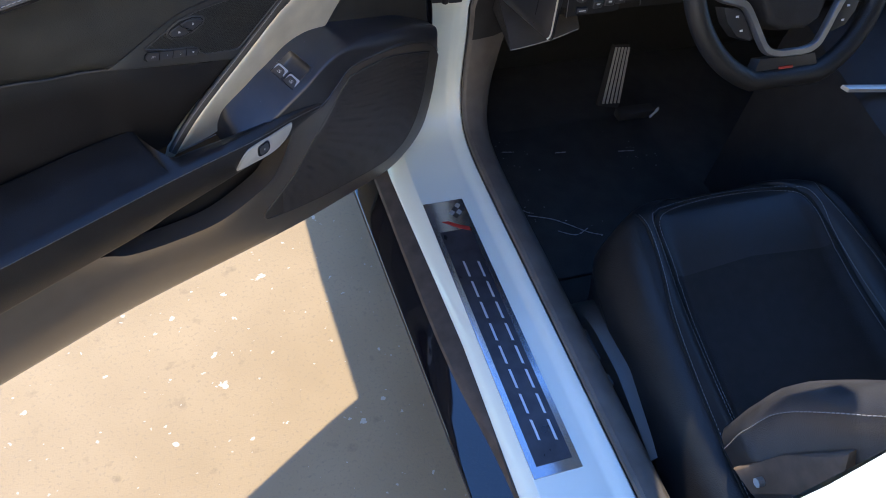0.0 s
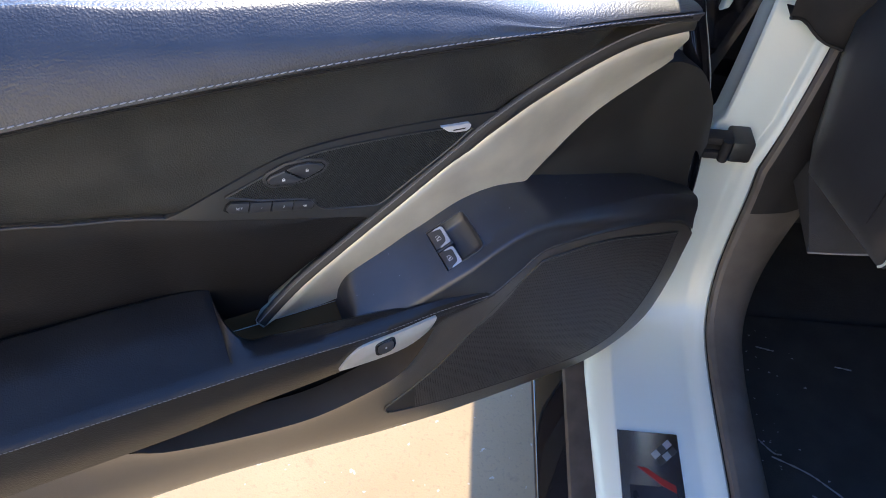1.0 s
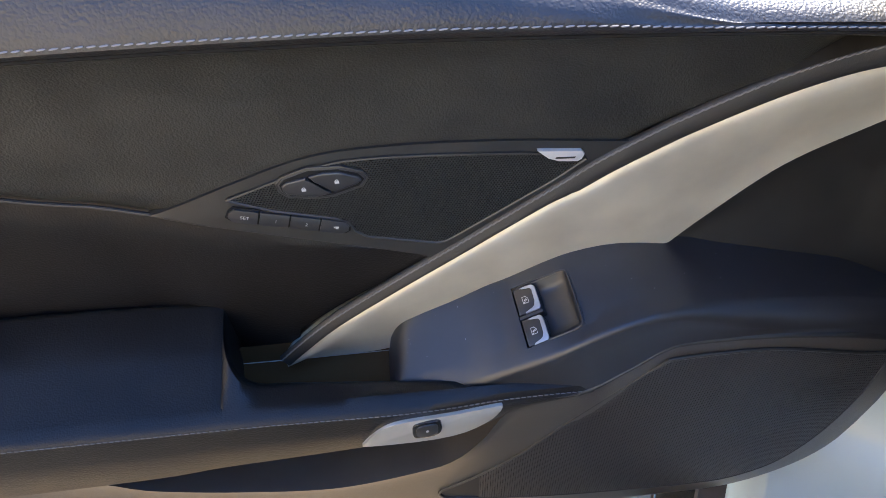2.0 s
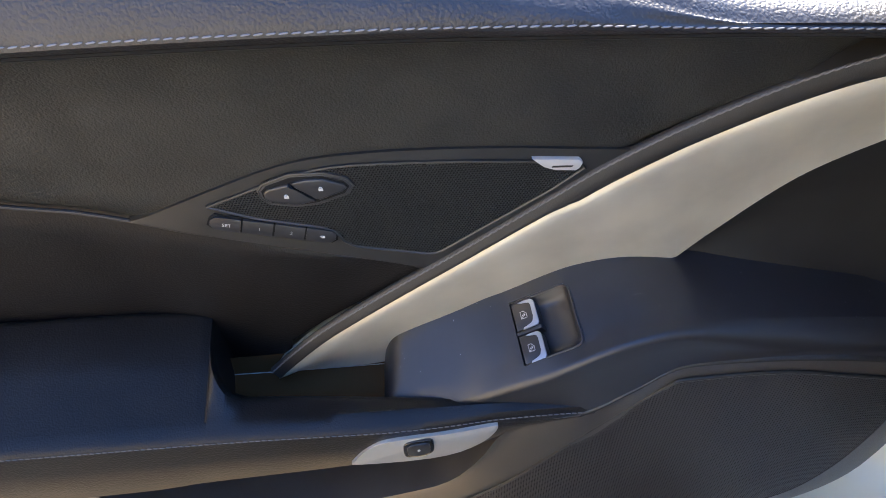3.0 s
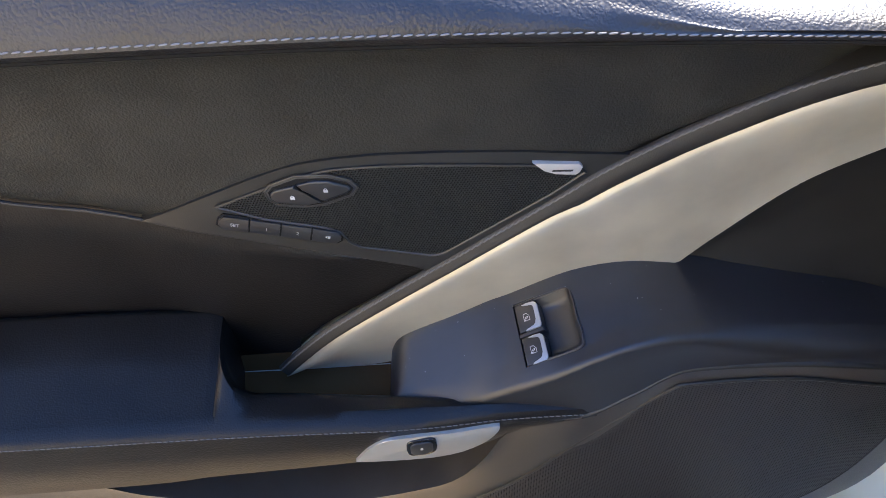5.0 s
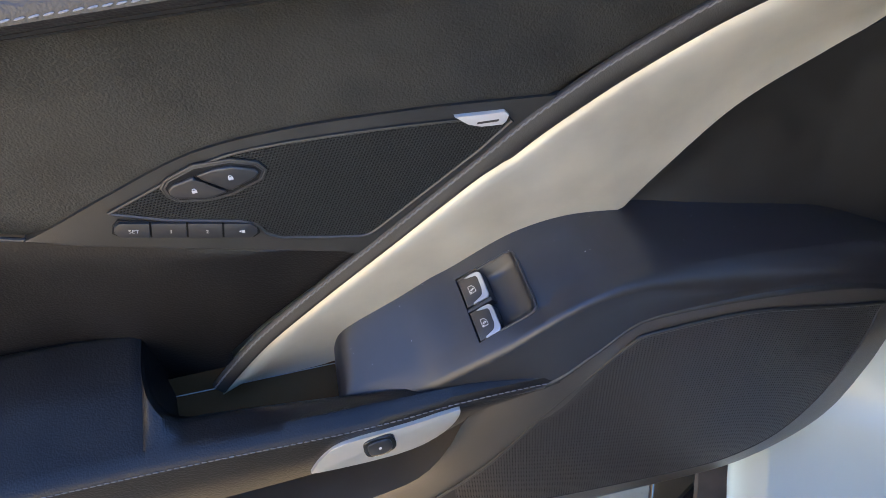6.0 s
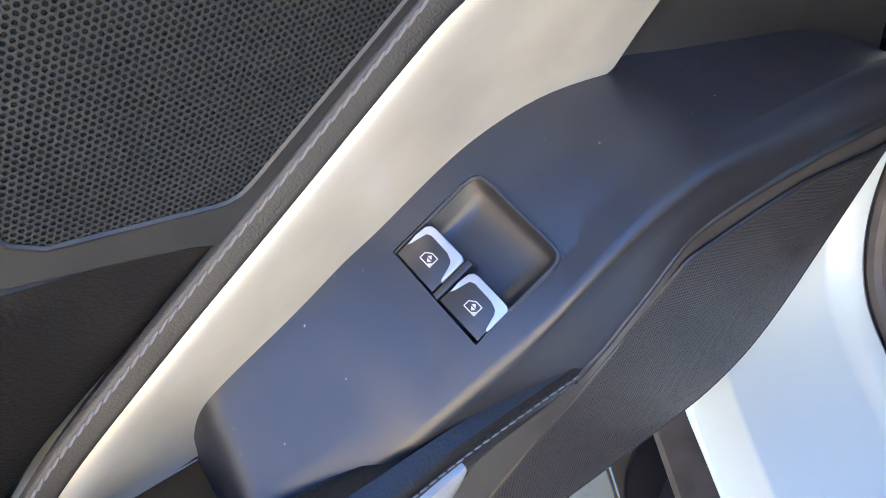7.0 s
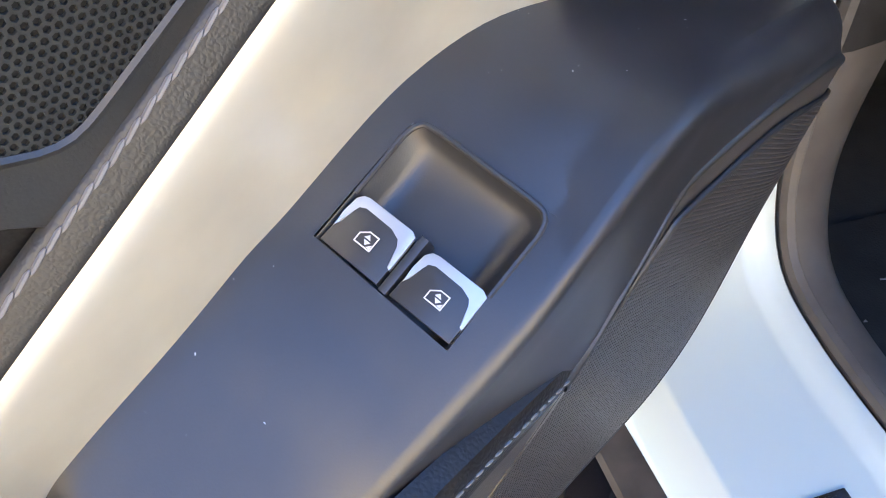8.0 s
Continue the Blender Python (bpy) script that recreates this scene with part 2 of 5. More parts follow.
# ---- the open door: x runs from its hinge side to its rear, y out of the inner panel, z up ----
DOOR = empty("open_door", pose(0.05, 0.19, 0, 0, 0, 208.5), "open car door with black leather inner panel and silver blade", "car door")
z_stitch = table([(0.06, 0.862), (0.186, 0.877), (0.33, 0.888), (0.45, 0.895), (0.6, 0.899), (0.7, 0.898), (1.15, 0.89)])
z_crease = table([(0.38, 0.694), (0.412, 0.705), (0.5, 0.735), (0.585, 0.763), (0.654, 0.779), (0.709, 0.794), (0.85, 0.82), (1.15, 0.85)])
SEAM = [(0.534, 0.6035), (0.52, 0.6186), (0.50, 0.6384), (0.48, 0.6552), (0.44, 0.6846), (0.40, 0.7127), (0.36, 0.7415), (0.33, 0.7629), (0.30, 0.7840), (0.234, 0.8210), (0.192, 0.840), (0.158, 0.850), (0.121, 0.853), (0.107, 0.8525)]
z_seam = table(SEAM)
RIB_W = table([(0.10, 0.0085), (0.30, 0.0085), (0.33, 0.0060), (0.36, 0.0034), (0.534, 0.0030)])
REAR = 1.15
pad_h = table([(0.06, -0.003), (0.2, -0.002), (0.255, 0.0), (0.28, 0.004), (0.354, 0.019), (0.478, 0.034), (0.565, 0.044), (0.64, 0.055), (0.8, 0.062), (REAR, 0.07)])


def panel_n(s, z):
    """How far the inner panel stands out at a place."""
    t = min(max((z - 0.80) / (z_stitch(s) - 0.80), 0), 1)
    zc = z_crease(s)
    low = (0.014 + 0.016 * min(1, max(0, (s - 0.5) / 0.1))) * min(max((zc - z) / (zc - 0.58), 0), 1.2)
    sunk = 0.006 * max(0, 1 - max(0, z - zc) / 0.05) ** 2 * min(1, max(0, (s - 0.56) / 0.06))
    return 0.012 + 0.010 * t + 0.016 * t ** 5 - low - sunk


def steps(a, b, n):
    return [a + (b - a) * k / n for k in range(n + 1)]


def on_panel(pts, lift=0.0):
    return [Vector((s, panel_n(s, z) + lift, z)) for s, z in pts]


def door_panel():
    # upper leather, from the crease or the seam up to the stitched edge
    rows = []
    for s in steps(0.116, 0.412, 40) + steps(0.412, REAR, 60)[1:]:
        z0, z1 = (z_seam(s) if s < 0.412 else z_crease(s)), z_stitch(s)
        dish = 0.028 * min(1, max(0, (0.21 - s) / 0.08))
        rows.append([(s, panel_n(s, z) - (0.004 if k == 0 else 0) - dish * math.sin(math.pi * min(1, 0.3 + k / 14)), z) for k, z in enumerate(steps(z0, z1, 14))])
    part("upper_panel", loft(rows), PANEL, DOOR, "black grained leather panel")
    rows = []
    for s in steps(0.412, 0.527, 14) + steps(0.527, REAR, 50)[1:]:
        z0, z1 = (z_seam(s) if s < 0.527 else 0.575), z_crease(s)
        rows.append([(s, panel_n(s, z) - (0.004 if k == 14 else 0), z) for k, z in enumerate(steps(z0, z1, 14))])
    part("lower_panel", loft(rows), SOFT, DOOR, "smooth black leather panel")
    # greyer than the leather on both sides, so the colour carries the edge highlight
    part("crease_welt", tube([(s, panel_n(s, z_crease(s)) + 0.0002, z_crease(s)) for s in steps(0.412, REAR, 60)], 0.0014, 8), GRILLE_LOW, DOOR, "welt greyed for its edge highlight")
    # padded top roll: a piped hem at the seam, then a face that leans back, growing taller towards the rear
    def pad_q(s):
        return min(1, (pad_h(s) + 0.006) / 0.022)

    rows = []
    for s in steps(0.113, REAR, 84):
        h, q = pad_h(s) + 0.006, pad_q(s)
        k = min(1, 0.35 + (s - 0.113) / 0.12)
        n0, z0 = 0.037, z_stitch(s) - 0.006
        lean = 0.72 * max(0, h - 0.010)
        deep = 0.068 + lean
        flat = (0.3 + 0.7 * min(1, max(0, (s - 0.13) / 0.25))) * (1 - 0.85 * min(1, max(0, (s - 0.34) / 0.2)))
        rest = (deep - lean) / 0.085
        prof = [(-0.006, -0.006), (0.0, 0.0), (0.0045 * q + 0.001 * (1 - q), 0.004 * q + 0.001), (0.0062 * q + 0.001 * (1 - q), 0.009 * q + 0.0025 * (1 - q)), (0.0058 * q - 0.34 * lean, 0.004 + 0.46 * h * q), (0.0040 * q - 0.68 * lean, h * (1 - 0.2 * q)), (-lean, h)]
        prof += [(-lean + u * rest, h + (v * flat if v > 0 else v)) for u, v in ((-0.007, 0.0055), (-0.018, 0.0095), (-0.035, 0.0115), (-0.055, 0.010), (-0.075, 0.003), (-0.085, -0.012))] + [(-deep, -0.01), (-0.04, -0.014)]
        rows.append(spline([(s, n0 + (u * k if u < 0 else u), z0 + v) for u, v in prof], 3))
    part("top_pad", loft(rows, closed=True, caps=True), PAD, DOOR, "padded black leather door top")
    part("top_seam", tube([(s, 0.0368, z_stitch(s) - 0.0066) for s in steps(0.124, REAR, 60)], 0.0013, 6), VOID, DOOR, "dark sewn joint")
    hem = [(s, 0.0374 + 0.0062 * pad_q(s) + 0.001 * (1 - pad_q(s)), z_stitch(s) - 0.006 + 0.009 * pad_q(s) + 0.0025 * (1 - pad_q(s))) for s in steps(0.124, REAR, 90)]
    part("top_stitching", stitches(hem, 0.0044, 0.0011, 0.0005, Vector((0, 0, -0.0003))), PALE_THREAD, DOOR, "pale grey thread", kind="stuff")
    # leather-wrapped rib along the blade
    rib = [Vector((p.x, 0, p.y)) for p in spline([(a, b, 0) for a, b in SEAM], 8)]
    off = []
    for i, p in enumerate(rib):
        d = (rib[min(i + 1, len(rib) - 1)] - rib[max(i - 1, 0)]).normalized()
        q = p + Vector((d.z, 0, -d.x)) * (-0.0035)
        off.append((q, d))
    side = [Vector((q.x, max(0.012, panel_n(q.x, q.z)), q.z)) for q, d in off]
    across = [Vector((d.z, 0, -d.x)) for q, d in off]
    sec = [(-0.0030, -0.012), (0.0070, 0.0004), (0.0069, 0.0022), (0.0062, 0.0034), (0.0045, 0.0042), (0.0, 0.0056), (-0.4, 0.0060), (-0.75, 0.0056), (-0.95, 0.0042), (-1.0, -0.008)]

    def widen(x):
        return min(1, max(0, (0.21 - x) / 0.08))

    # the rib's upper side is undercut, and flattens into a small shelf at the hinge end
    rows = []
    for p, c in zip(side, across):
        w = widen(p.x)
        row = []
        for k, (u, v) in enumerate(sec):
            if k == 0:
                u += 0.0152 * w
            elif k < 3:
                u += 0.0045 * w
            row.append(p + c * (u if u >= 0 or k == 0 else u * RIB_W(p.x)) + Vector((0, v - (0.026 * w if k < 3 else 0), 0)))
        rows.append(row)
    part("rib", loft(rows, closed=True, caps=True), LEATHER, DOOR, "stitched leather rib")
    part("rib_stitching", stitches([p + c * 0.0056 + Vector((0, 0.0042, 0)) for p, c in zip(side, across)], 0.0052, -0.0003, 0.0006, Vector((0.0, 0, 0.0006))), THREAD, DOOR, "pale grey thread", kind="stuff")
    return off


WALL = [(0.02, 0.604), (0.058, 0.6245), (0.096, 0.6425), (0.157, 0.661), (0.198, 0.6725), (0.245, 0.684), (0.285, 0.690), (0.322, 0.6840), (0.36, 0.6665), (0.375, 0.6620), (0.391, 0.6555), (0.40, 0.6520), (0.4216, 0.6430), (0.4340, 0.6365), (0.4405, 0.6315), (0.4450, 0.6245), (0.4480, 0.6160), (0.4500, 0.6080)]
z_wall = table(WALL)


# the bright rolled lip along the blade's upper edge: way down the blade, height
BLADE_LIP = ((0.0, -0.004), (0.001, 0.0), (0.003, 0.0018), (0.0052, 0.0030), (0.0070, 0.0035), (0.0090, 0.0036), (0.012, 0.0034))


def blade(off):
    """The satin silver blade between rib and pod."""
    upper = [Vector((q.x, 0, q.z)) + Vector((d.z, 0, -d.x)) * (0.0003 - RIB_W(q.x)) for q, d in off]
    lower = spline([(0.5365, 0.0, 0.5885), (0.49, 0, 0.588), (0.45, 0, 0.591), (0.40, 0, 0.61), (0.36, 0, 0.645), (0.297, 0, 0.678), (0.262, 0, 0.681), (0.245, 0, 0.684)], 10)[:-1] + \
        spline([(0.245, 0, 0.684), (0.224, 0, 0.708), (0.18, 0, 0.751), (0.131, 0, 0.778), (0.110, 0, 0.788), (0.098, 0, 0.795)], 10)

    def even(line, n):
        cum = [0.0]
        for a, b in zip(line, line[1:]):
            cum.append(cum[-1] + (b - a).length)
        arr = np.array([tuple(p) for p in line])
        return [Vector([float(np.interp(cum[-1] * k / n, cum, arr[:, j])) for j in range(3)]) for k in range(n + 1)]

    N = 60
    rows = []
    for a, b in zip(even(upper, N), even(lower, N)):
        na, nb = max(0.012, panel_n(a.x, a.z)), 0.004
        wide = (b - a).length
        k = min(1, wide / 0.03)
        row = []
        for d, rise in BLADE_LIP:
            p = a.lerp(b, d * k / wide)
            row.append((p.x, na + rise, p.z))
        f0 = BLADE_LIP[-1][0] * k / wide
        for g in (0.15, 0.3, 0.45, 0.6, 0.8, 1.0):
            f = f0 + (1 - f0) * g
            p = a.lerp(b, f)
            t = min(1, g / 0.8)
            row.append((p.x, na + 0.0034 + (nb - na - 0.0034) * t, p.z))
        row += [(b.x, nb - 0.012, b.z), (a.x, na - 0.016, a.z)]
        rows.append(row)
    part("blade", loft(rows, closed=True, caps=True), SILVER, DOOR, "satin silver trim blade")


def sail():
    """Matte black corner panel ahead of the blade, dished, with a rounded front edge."""
    pts = spline([(0.25, 0, 0.684), (0.224, 0, 0.708), (0.18, 0, 0.751), (0.131, 0, 0.778), (0.098, 0, 0.790), (0.075, 0, 0.784), (0.052, 0, 0.767), (0.028, 0, 0.722), (0.018, 0, 0.67)], 6)
    xs, zs = [p.x for p in reversed(pts)], [p.z for p in reversed(pts)]
    rows = []
    for s in steps(0.018, 0.25, 34):
        zt, zb = float(np.interp(s, xs, zs)), z_wall(s) - 0.012
        edge = max(0, (0.10 - s) / 0.09)
        row = [(s, 0.003 + 0.011 * edge - 0.009 * math.sin(math.pi * f) * (1 - 0.7 * edge), zb + (zt - zb) * f) for f in steps(0, 1, 10)]
        rows.append(row + [(s, -0.02, zt + 0.003)])
    rows.insert(0, [(x, -0.025, z) for x, n, z in rows[0]])
    part("sail_panel", loft(rows), TRIM, DOOR, "matte black corner panel")


RIDGE_N = table([(0.02, 0.034), (0.06, 0.044), (0.1, 0.051), (0.155, 0.058), (0.19, 0.062), (0.25, 0.0670), (0.28, 0.0695), (0.31, 0.0718), (0.34, 0.0724), (0.38, 0.068), (0.40, 0.065), (0.46, 0.056)])
RIDGE_Z = table([(0.02, 0.602), (0.06, 0.627), (0.1, 0.645), (0.155, 0.660), (0.2, 0.6695), (0.25, 0.682), (0.28, 0.682), (0.31, 0.673), (0.34, 0.655), (0.38, 0.630), (0.40, 0.617), (0.46, 0.590)])
FACE_Z = table([(0.02, 0.56), (0.05, 0.592), (0.1, 0.624), (0.16, 0.641), (0.245, 0.645), (0.28, 0.628), (0.309, 0.611), (0.46, 0.57)])
FACE_N = table([(0.30, 0.0725), (0.315, 0.0738), (0.34, 0.0708), (0.36, 0.068), (0.38, 0.065), (0.40, 0.061), (0.46, 0.052)])
TOP_DROP = table([(0.02, -0.001), (0.06, -0.005), (0.1, -0.0045), (0.155, -0.002), (0.2, 0.001), (0.245, 0.003), (0.285, 0.009), (0.32, 0.0155), (0.36, 0.0185), (0.375, 0.0241), (0.391, 0.0280), (0.40, 0.0302), (0.4216, 0.0304), (0.4340, 0.0292), (0.4405, 0.0265), (0.4450, 0.0210), (0.4480, 0.0135), (0.4500, 0.0065)])
E1, E2, E3 = Vector((-0.8791, 0.0078, 0.4765)), Vector((-0.1033, 0.973, -0.2066)), Vector((0.4653, 0.2308, 0.8546))
SW = Vector((0.3598, 0.0145, 0.6598))


LIP_Z = table([(0.015, 0.55), (0.05, 0.592), (0.1, 0.624), (0.16, 0.641), (0.245, 0.645), (0.28, 0.628), (0.309, 0.611), (0.335, 0.608), (0.36, 0.604), (0.372, 0.590), (0.38, 0.567), (0.39, 0.545), (0.405, 0.522), (0.43, 0.505), (0.505, 0.488), (0.58, 0.50), (0.65, 0.523), (0.69, 0.55), (0.75, 0.554), (REAR, 0.55)])
BOT_Z = table([(0.015, 0.47), (0.03, 0.405), (0.06, 0.367), (0.11, 0.343), (0.15, 0.338), (0.284, 0.342), (0.595, 0.363), (0.857, 0.383), (REAR, 0.40)])
_ln = table([(0.30, 0.03), (0.35, 0.045), (0.40, 0.054), (0.48, 0.058), (0.56, 0.0625), (0.62, 0.066), (0.66, 0.066)])


def tuck(s):
    """How far the lower edge rolls under, towards the rear."""
    t = min(1, max(0, (s - 0.30) / 0.42))
    return t * t * (3 - 2 * t)


def low_n(s, z):
    return _ln(z) - max(0, 0.16 - s) ** 2 * 1.1 - 0.7 * max(0, 0.47 - z) ** 1.5 * tuck(s)


def lip_extra(s):
    return 0.010 * min(1, max(0, (s - 0.25) / 0.07)) * min(1, max(0, (0.76 - s) / 0.06))


def ledge_n(s):
    return low_n(s, LIP_Z(s)) + lip_extra(s)


def pod():
    ss = sorted(set(steps(0.02, 0.3215, 40) + [0.3215, 0.3233] + steps(0.3233, 0.3598, 6) + steps(0.3598, 0.434, 14) + steps(0.434, 0.450, 10)))
    rows = []
    for s in ss:
        z0, nr, zr, zf = z_wall(s), RIDGE_N(s), RIDGE_Z(s), FACE_Z(s)
        k = min(1, nr / 0.066)
        drop = TOP_DROP(s)
        wide = 0.31 < s < 0.365
        ns = [-0.004, 0.006, 0.0145, 0.0162, 0.03, 0.044, 0.0571 if wide else 0.050, 0.0588 if wide else 0.054]
        top = [(n * k, z0 - drop * max(0, n * k) / 0.0585) for n in ns]
        # a crease that is soft at the hinge end and tightens towards the switches
        a, ridge = Vector((top[-1][0], top[-1][1], 0)), Vector((nr, zr, 0))
        foot = Vector((ledge_n(s) if s < 0.30 else FACE_N(s), zf, 0))
        r = 0.0045 + 0.008 * min(1, max(0, (0.28 - s) / 0.08))
        a = ridge + (a - ridge) * min(1, r / (a - ridge).length)
        b = ridge + (foot - ridge) * min(0.6, r / (foot - ridge).length)
        bend = [a.lerp(ridge, f).lerp(ridge.lerp(b, f), f) for f in (0.0, 0.2, 0.4, 0.6, 0.8, 1.0)]
        face = [(b.x + (foot.x - b.x) * f - 0.001 * math.sin(math.pi * f), b.y + (zf - b.y) * f) for f in (0.25, 0.5, 0.75, 1.0)]
        shift = -0.106 * min(1, max(0, (s - 0.2) / 0.1)) * min(1, max(0, (0.45 - s) / 0.06))
        top = [(n, z0 + (z_wall(s + shift * max(0, n - 0.0145)) - z_wall(s)) + (z - z0)) for n, z in top]
        rows.append([(s + shift * max(0, n - 0.0145), n, z) for n, z in top] + [(s, p.x, p.y) for p in bend] + [(s, n, z) for n, z in face])
    bm = loft(rows)
    drop_faces = [f for f in bm.faces if 0.3215 < f.calc_center_median().x + 0.106 * (f.calc_center_median().y - 0.0145) < 0.3598 and 0.0145 < f.calc_center_median().y < 0.0588
                  and not (f.calc_center_median().x + 0.106 * (f.calc_center_median().y - 0.0145) < 0.3233 and not 0.0162 < f.calc_center_median().y < 0.0571)]
    bmesh.ops.delete(bm, geom=drop_faces, context='FACES')
    # rear end of the pod, down into the cup
    last = [Vector(p) for p in rows[-1]]
    cap = [bm.verts.new(p + Vector((0.0006, 0, -0.002))) for p in last]
    low = [bm.verts.new((0.4555, p.y, min(p.z - 0.003, 0.572))) for p in last]
    for k in range(len(last) - 1):
        bm.faces.new((cap[k], cap[k + 1], low[k + 1], low[k]))
    edge = [v for v in bm.verts if abs(v.co.x - 0.450) < 1e-6]
    edge.sort(key=lambda v: min(range(len(last)), key=lambda i: (last[i] - v.co).length))
    for k in range(len(last) - 1):
        bm.faces.new((edge[k], edge[k + 1], cap[k + 1], cap[k]))
    podob = part("switch_pod", bm, PLASTIC, DOOR, "satin black plastic switch pod")

    def P(a, b, c):
        return SW + E1 * a + E2 * b + E3 * c

    # basin: finger scoop towards the front, flat bed under the keys
    A, B = 0.0435, 0.0455
    rows = []
    for f in steps(0, 1, 18):
        a = A * f
        depth = 0.009 if f < 0.6 else 0.009 * max(0, math.cos((f - 0.6) / 0.4 * math.pi / 2)) ** 0.45
        pull = 0.004 * max(0, (f - 0.88) / 0.12) ** 2
        row = [P(a, -0.0022, -0.0030 - 0.003 * f ** 4), P(a, -0.0010, -0.0012 - 0.001 * f ** 4), P(a, -0.0004 + pull, 0.0003)]
        for b in steps(pull, B - pull, 14):
            e = min(b - pull, B - pull - b) / 0.005
            row.append(P(a, b, -depth * max(0, min(1, e)) ** 0.5))
        row += [P(a, B + 0.0004 - pull, 0.0003), P(a, B + 0.0008, -0.0022 - 0.002 * f ** 4), P(a, B + 0.0022, -0.0050 - 0.003 * f ** 4)]
        rows.append(row)
    rows = [[P(-0.002, b, -0.0032) for b in steps(-0.0022, B + 0.0022, 20)], [P(-0.0008, b, -0.0018) for b in steps(-0.0008, B + 0.0008, 20)], [P(-0.0003, b, -0.0020) for b in steps(-0.0006, B + 0.0006, 20)], [P(-0.0002, b, -0.009) for b in steps(-0.0006, B + 0.0006, 20)]] + rows + [[P(A + 0.0006, b, -0.0012) for b in steps(-0.0008, B + 0.0008, 20)], [P(A + 0.0022, b, -0.005) for b in steps(-0.0010, B + 0.0010, 20)]]
    part("switch_recess", loft(rows), PLASTIC, podob)
    rim = spline([P(0.017, 0, 0.0001), P(A - 0.012, 0, 0.0002), P(A - 0.006, 0.0001, 0.0002), P(A - 0.0016, 0.0016, 0.0002), P(A, 0.0060, 0.0002), P(A, 0.5 * B, 0.0002), P(A, B - 0.0060, 0.0001), P(A - 0.0016, B - 0.0016, 0.0), P(A - 0.006, B - 0.0001, 0.0), P(A - 0.012, B, 0.0), P(0.017, B, 0.0)], 5)
    part("recess_rim", tube(rim, 0.0009, 8), PLASTIC, podob)
    part("switch_divider", prism([P(0.0006, 0.0216, 0.0004), P(0.0190, 0.0216, 0.0004), P(0.0190, 0.0244, 0.0004), P(0.0006, 0.0244, 0.0004)], E3 * -0.008, 0.0006), PLASTIC, podob)
    for b0, ln in ((0.0006, 0.0180), (0.0250, 0.0172)):
        w = 0.0203
        key = part("window_switch", prism([P(0.0014, b0, 0.0004), P(ln - 0.002, b0 + 0.0008, 0.0006), P(ln - 0.0004, b0 + 0.0022, 0.0006), P(ln, b0 + 0.004, 0.0006), P(ln, b0 + w - 0.002, 0.0006), P(ln - 0.0015, b0 + w, 0.0006), P(0.0014, b0 + w, 0.0004)], E3 * -0.009, 0.0005), KEY, podob, "black window switch")
        up = lambda a, b: P(a * ln / 0.018, b0 + b, 0.0009)
        cap = [up(0.0066, 0.0006), up(0.0110, 0.0004), up(0.0160, 0.0008), up(0.0177, 0.0022), up(0.0182, 0.0040), up(0.0182, 0.0186), up(0.0172, 0.0204), up(0.0062, 0.0206), up(0.0068, 0.0194), up(0.0125, 0.0184), up(0.0143, 0.0172), up(0.0155, 0.0140), up(0.0157, 0.0050), up(0.0147, 0.0030), up(0.0085, 0.0016)]
        part("switch_cap", prism(cap, E3 * -0.0016, 0.0003), CHROME, key, "bright silver edge cap")
        # pictogram of a car window with arrows
        c = Vector((0.0090, 0.0105))
        g = [(-0.0021, -0.0026), (-0.0021, 0.0026), (0.0021, 0.0026), (0.0021, -0.0004), (0.0004, -0.0026), (-0.0021, -0.0026)]
        pic = bmesh.new()
        for (a0, b1), (a2, b3) in zip(g, g[1:]):
            d = Vector((a2 - a0, b3 - b1)).normalized() * 0.0002
            q = Vector((-d.y, d.x))
            vs = [pic.verts.new(up(c.x + x, c.y + y) + E3 * 0.0001) for x, y in ((a0 + q.x - d.x, b1 + q.y - d.y), (a2 + q.x + d.x, b3 + q.y + d.y), (a2 - q.x + d.x, b3 - q.y + d.y), (a0 - q.x - d.x, b1 - q.y - d.y))]
            pic.faces.new(vs)
        for sgn in (1, -1):
            pic.faces.new([pic.verts.new(up(c.x + x * sgn, c.y + y * sgn + 0.0003) + E3 * 0.0001) for x, y in ((0.0002, -0.0013), (0.0002, 0.0009), (0.0015, -0.0002))])
        pic.faces.new([pic.verts.new(up(c.x + x, c.y + y) + E3 * 0.0001) for x, y in ((-0.0018, 0.0010), (-0.0018, 0.0023), (-0.0004, 0.0023))])
        part("pictogram", pic, MARK, key, "white window pictogram", smooth=False)
    # specks of lint on the pod
    lint = bmesh.new()
    rnd = random.Random(4)
    for k in range(46):
        s, n = rnd.uniform(0.10, 0.44), rnd.uniform(0.004, 0.05)
        if 0.30 < s < 0.365:
            continue
        z = z_wall(s) - TOP_DROP(s) * n / 0.0585 + 0.0004
        r, t = rnd.uniform(0.00008, 0.00020), rnd.uniform(0, 3.14)
        ln = r * rnd.choice((1, 1, 1, 3))
        lint.faces.new([lint.verts.new((s + x * math.cos(t) - y * math.sin(t), n + x * math.sin(t) + y * math.cos(t), z + 0.0002)) for x, y in ((-ln, -r), (ln, -r), (ln, r), (-ln, r))])
    part("lint", lint, MARK, podob, "pale specks of dust", smooth=False, kind="stuff")


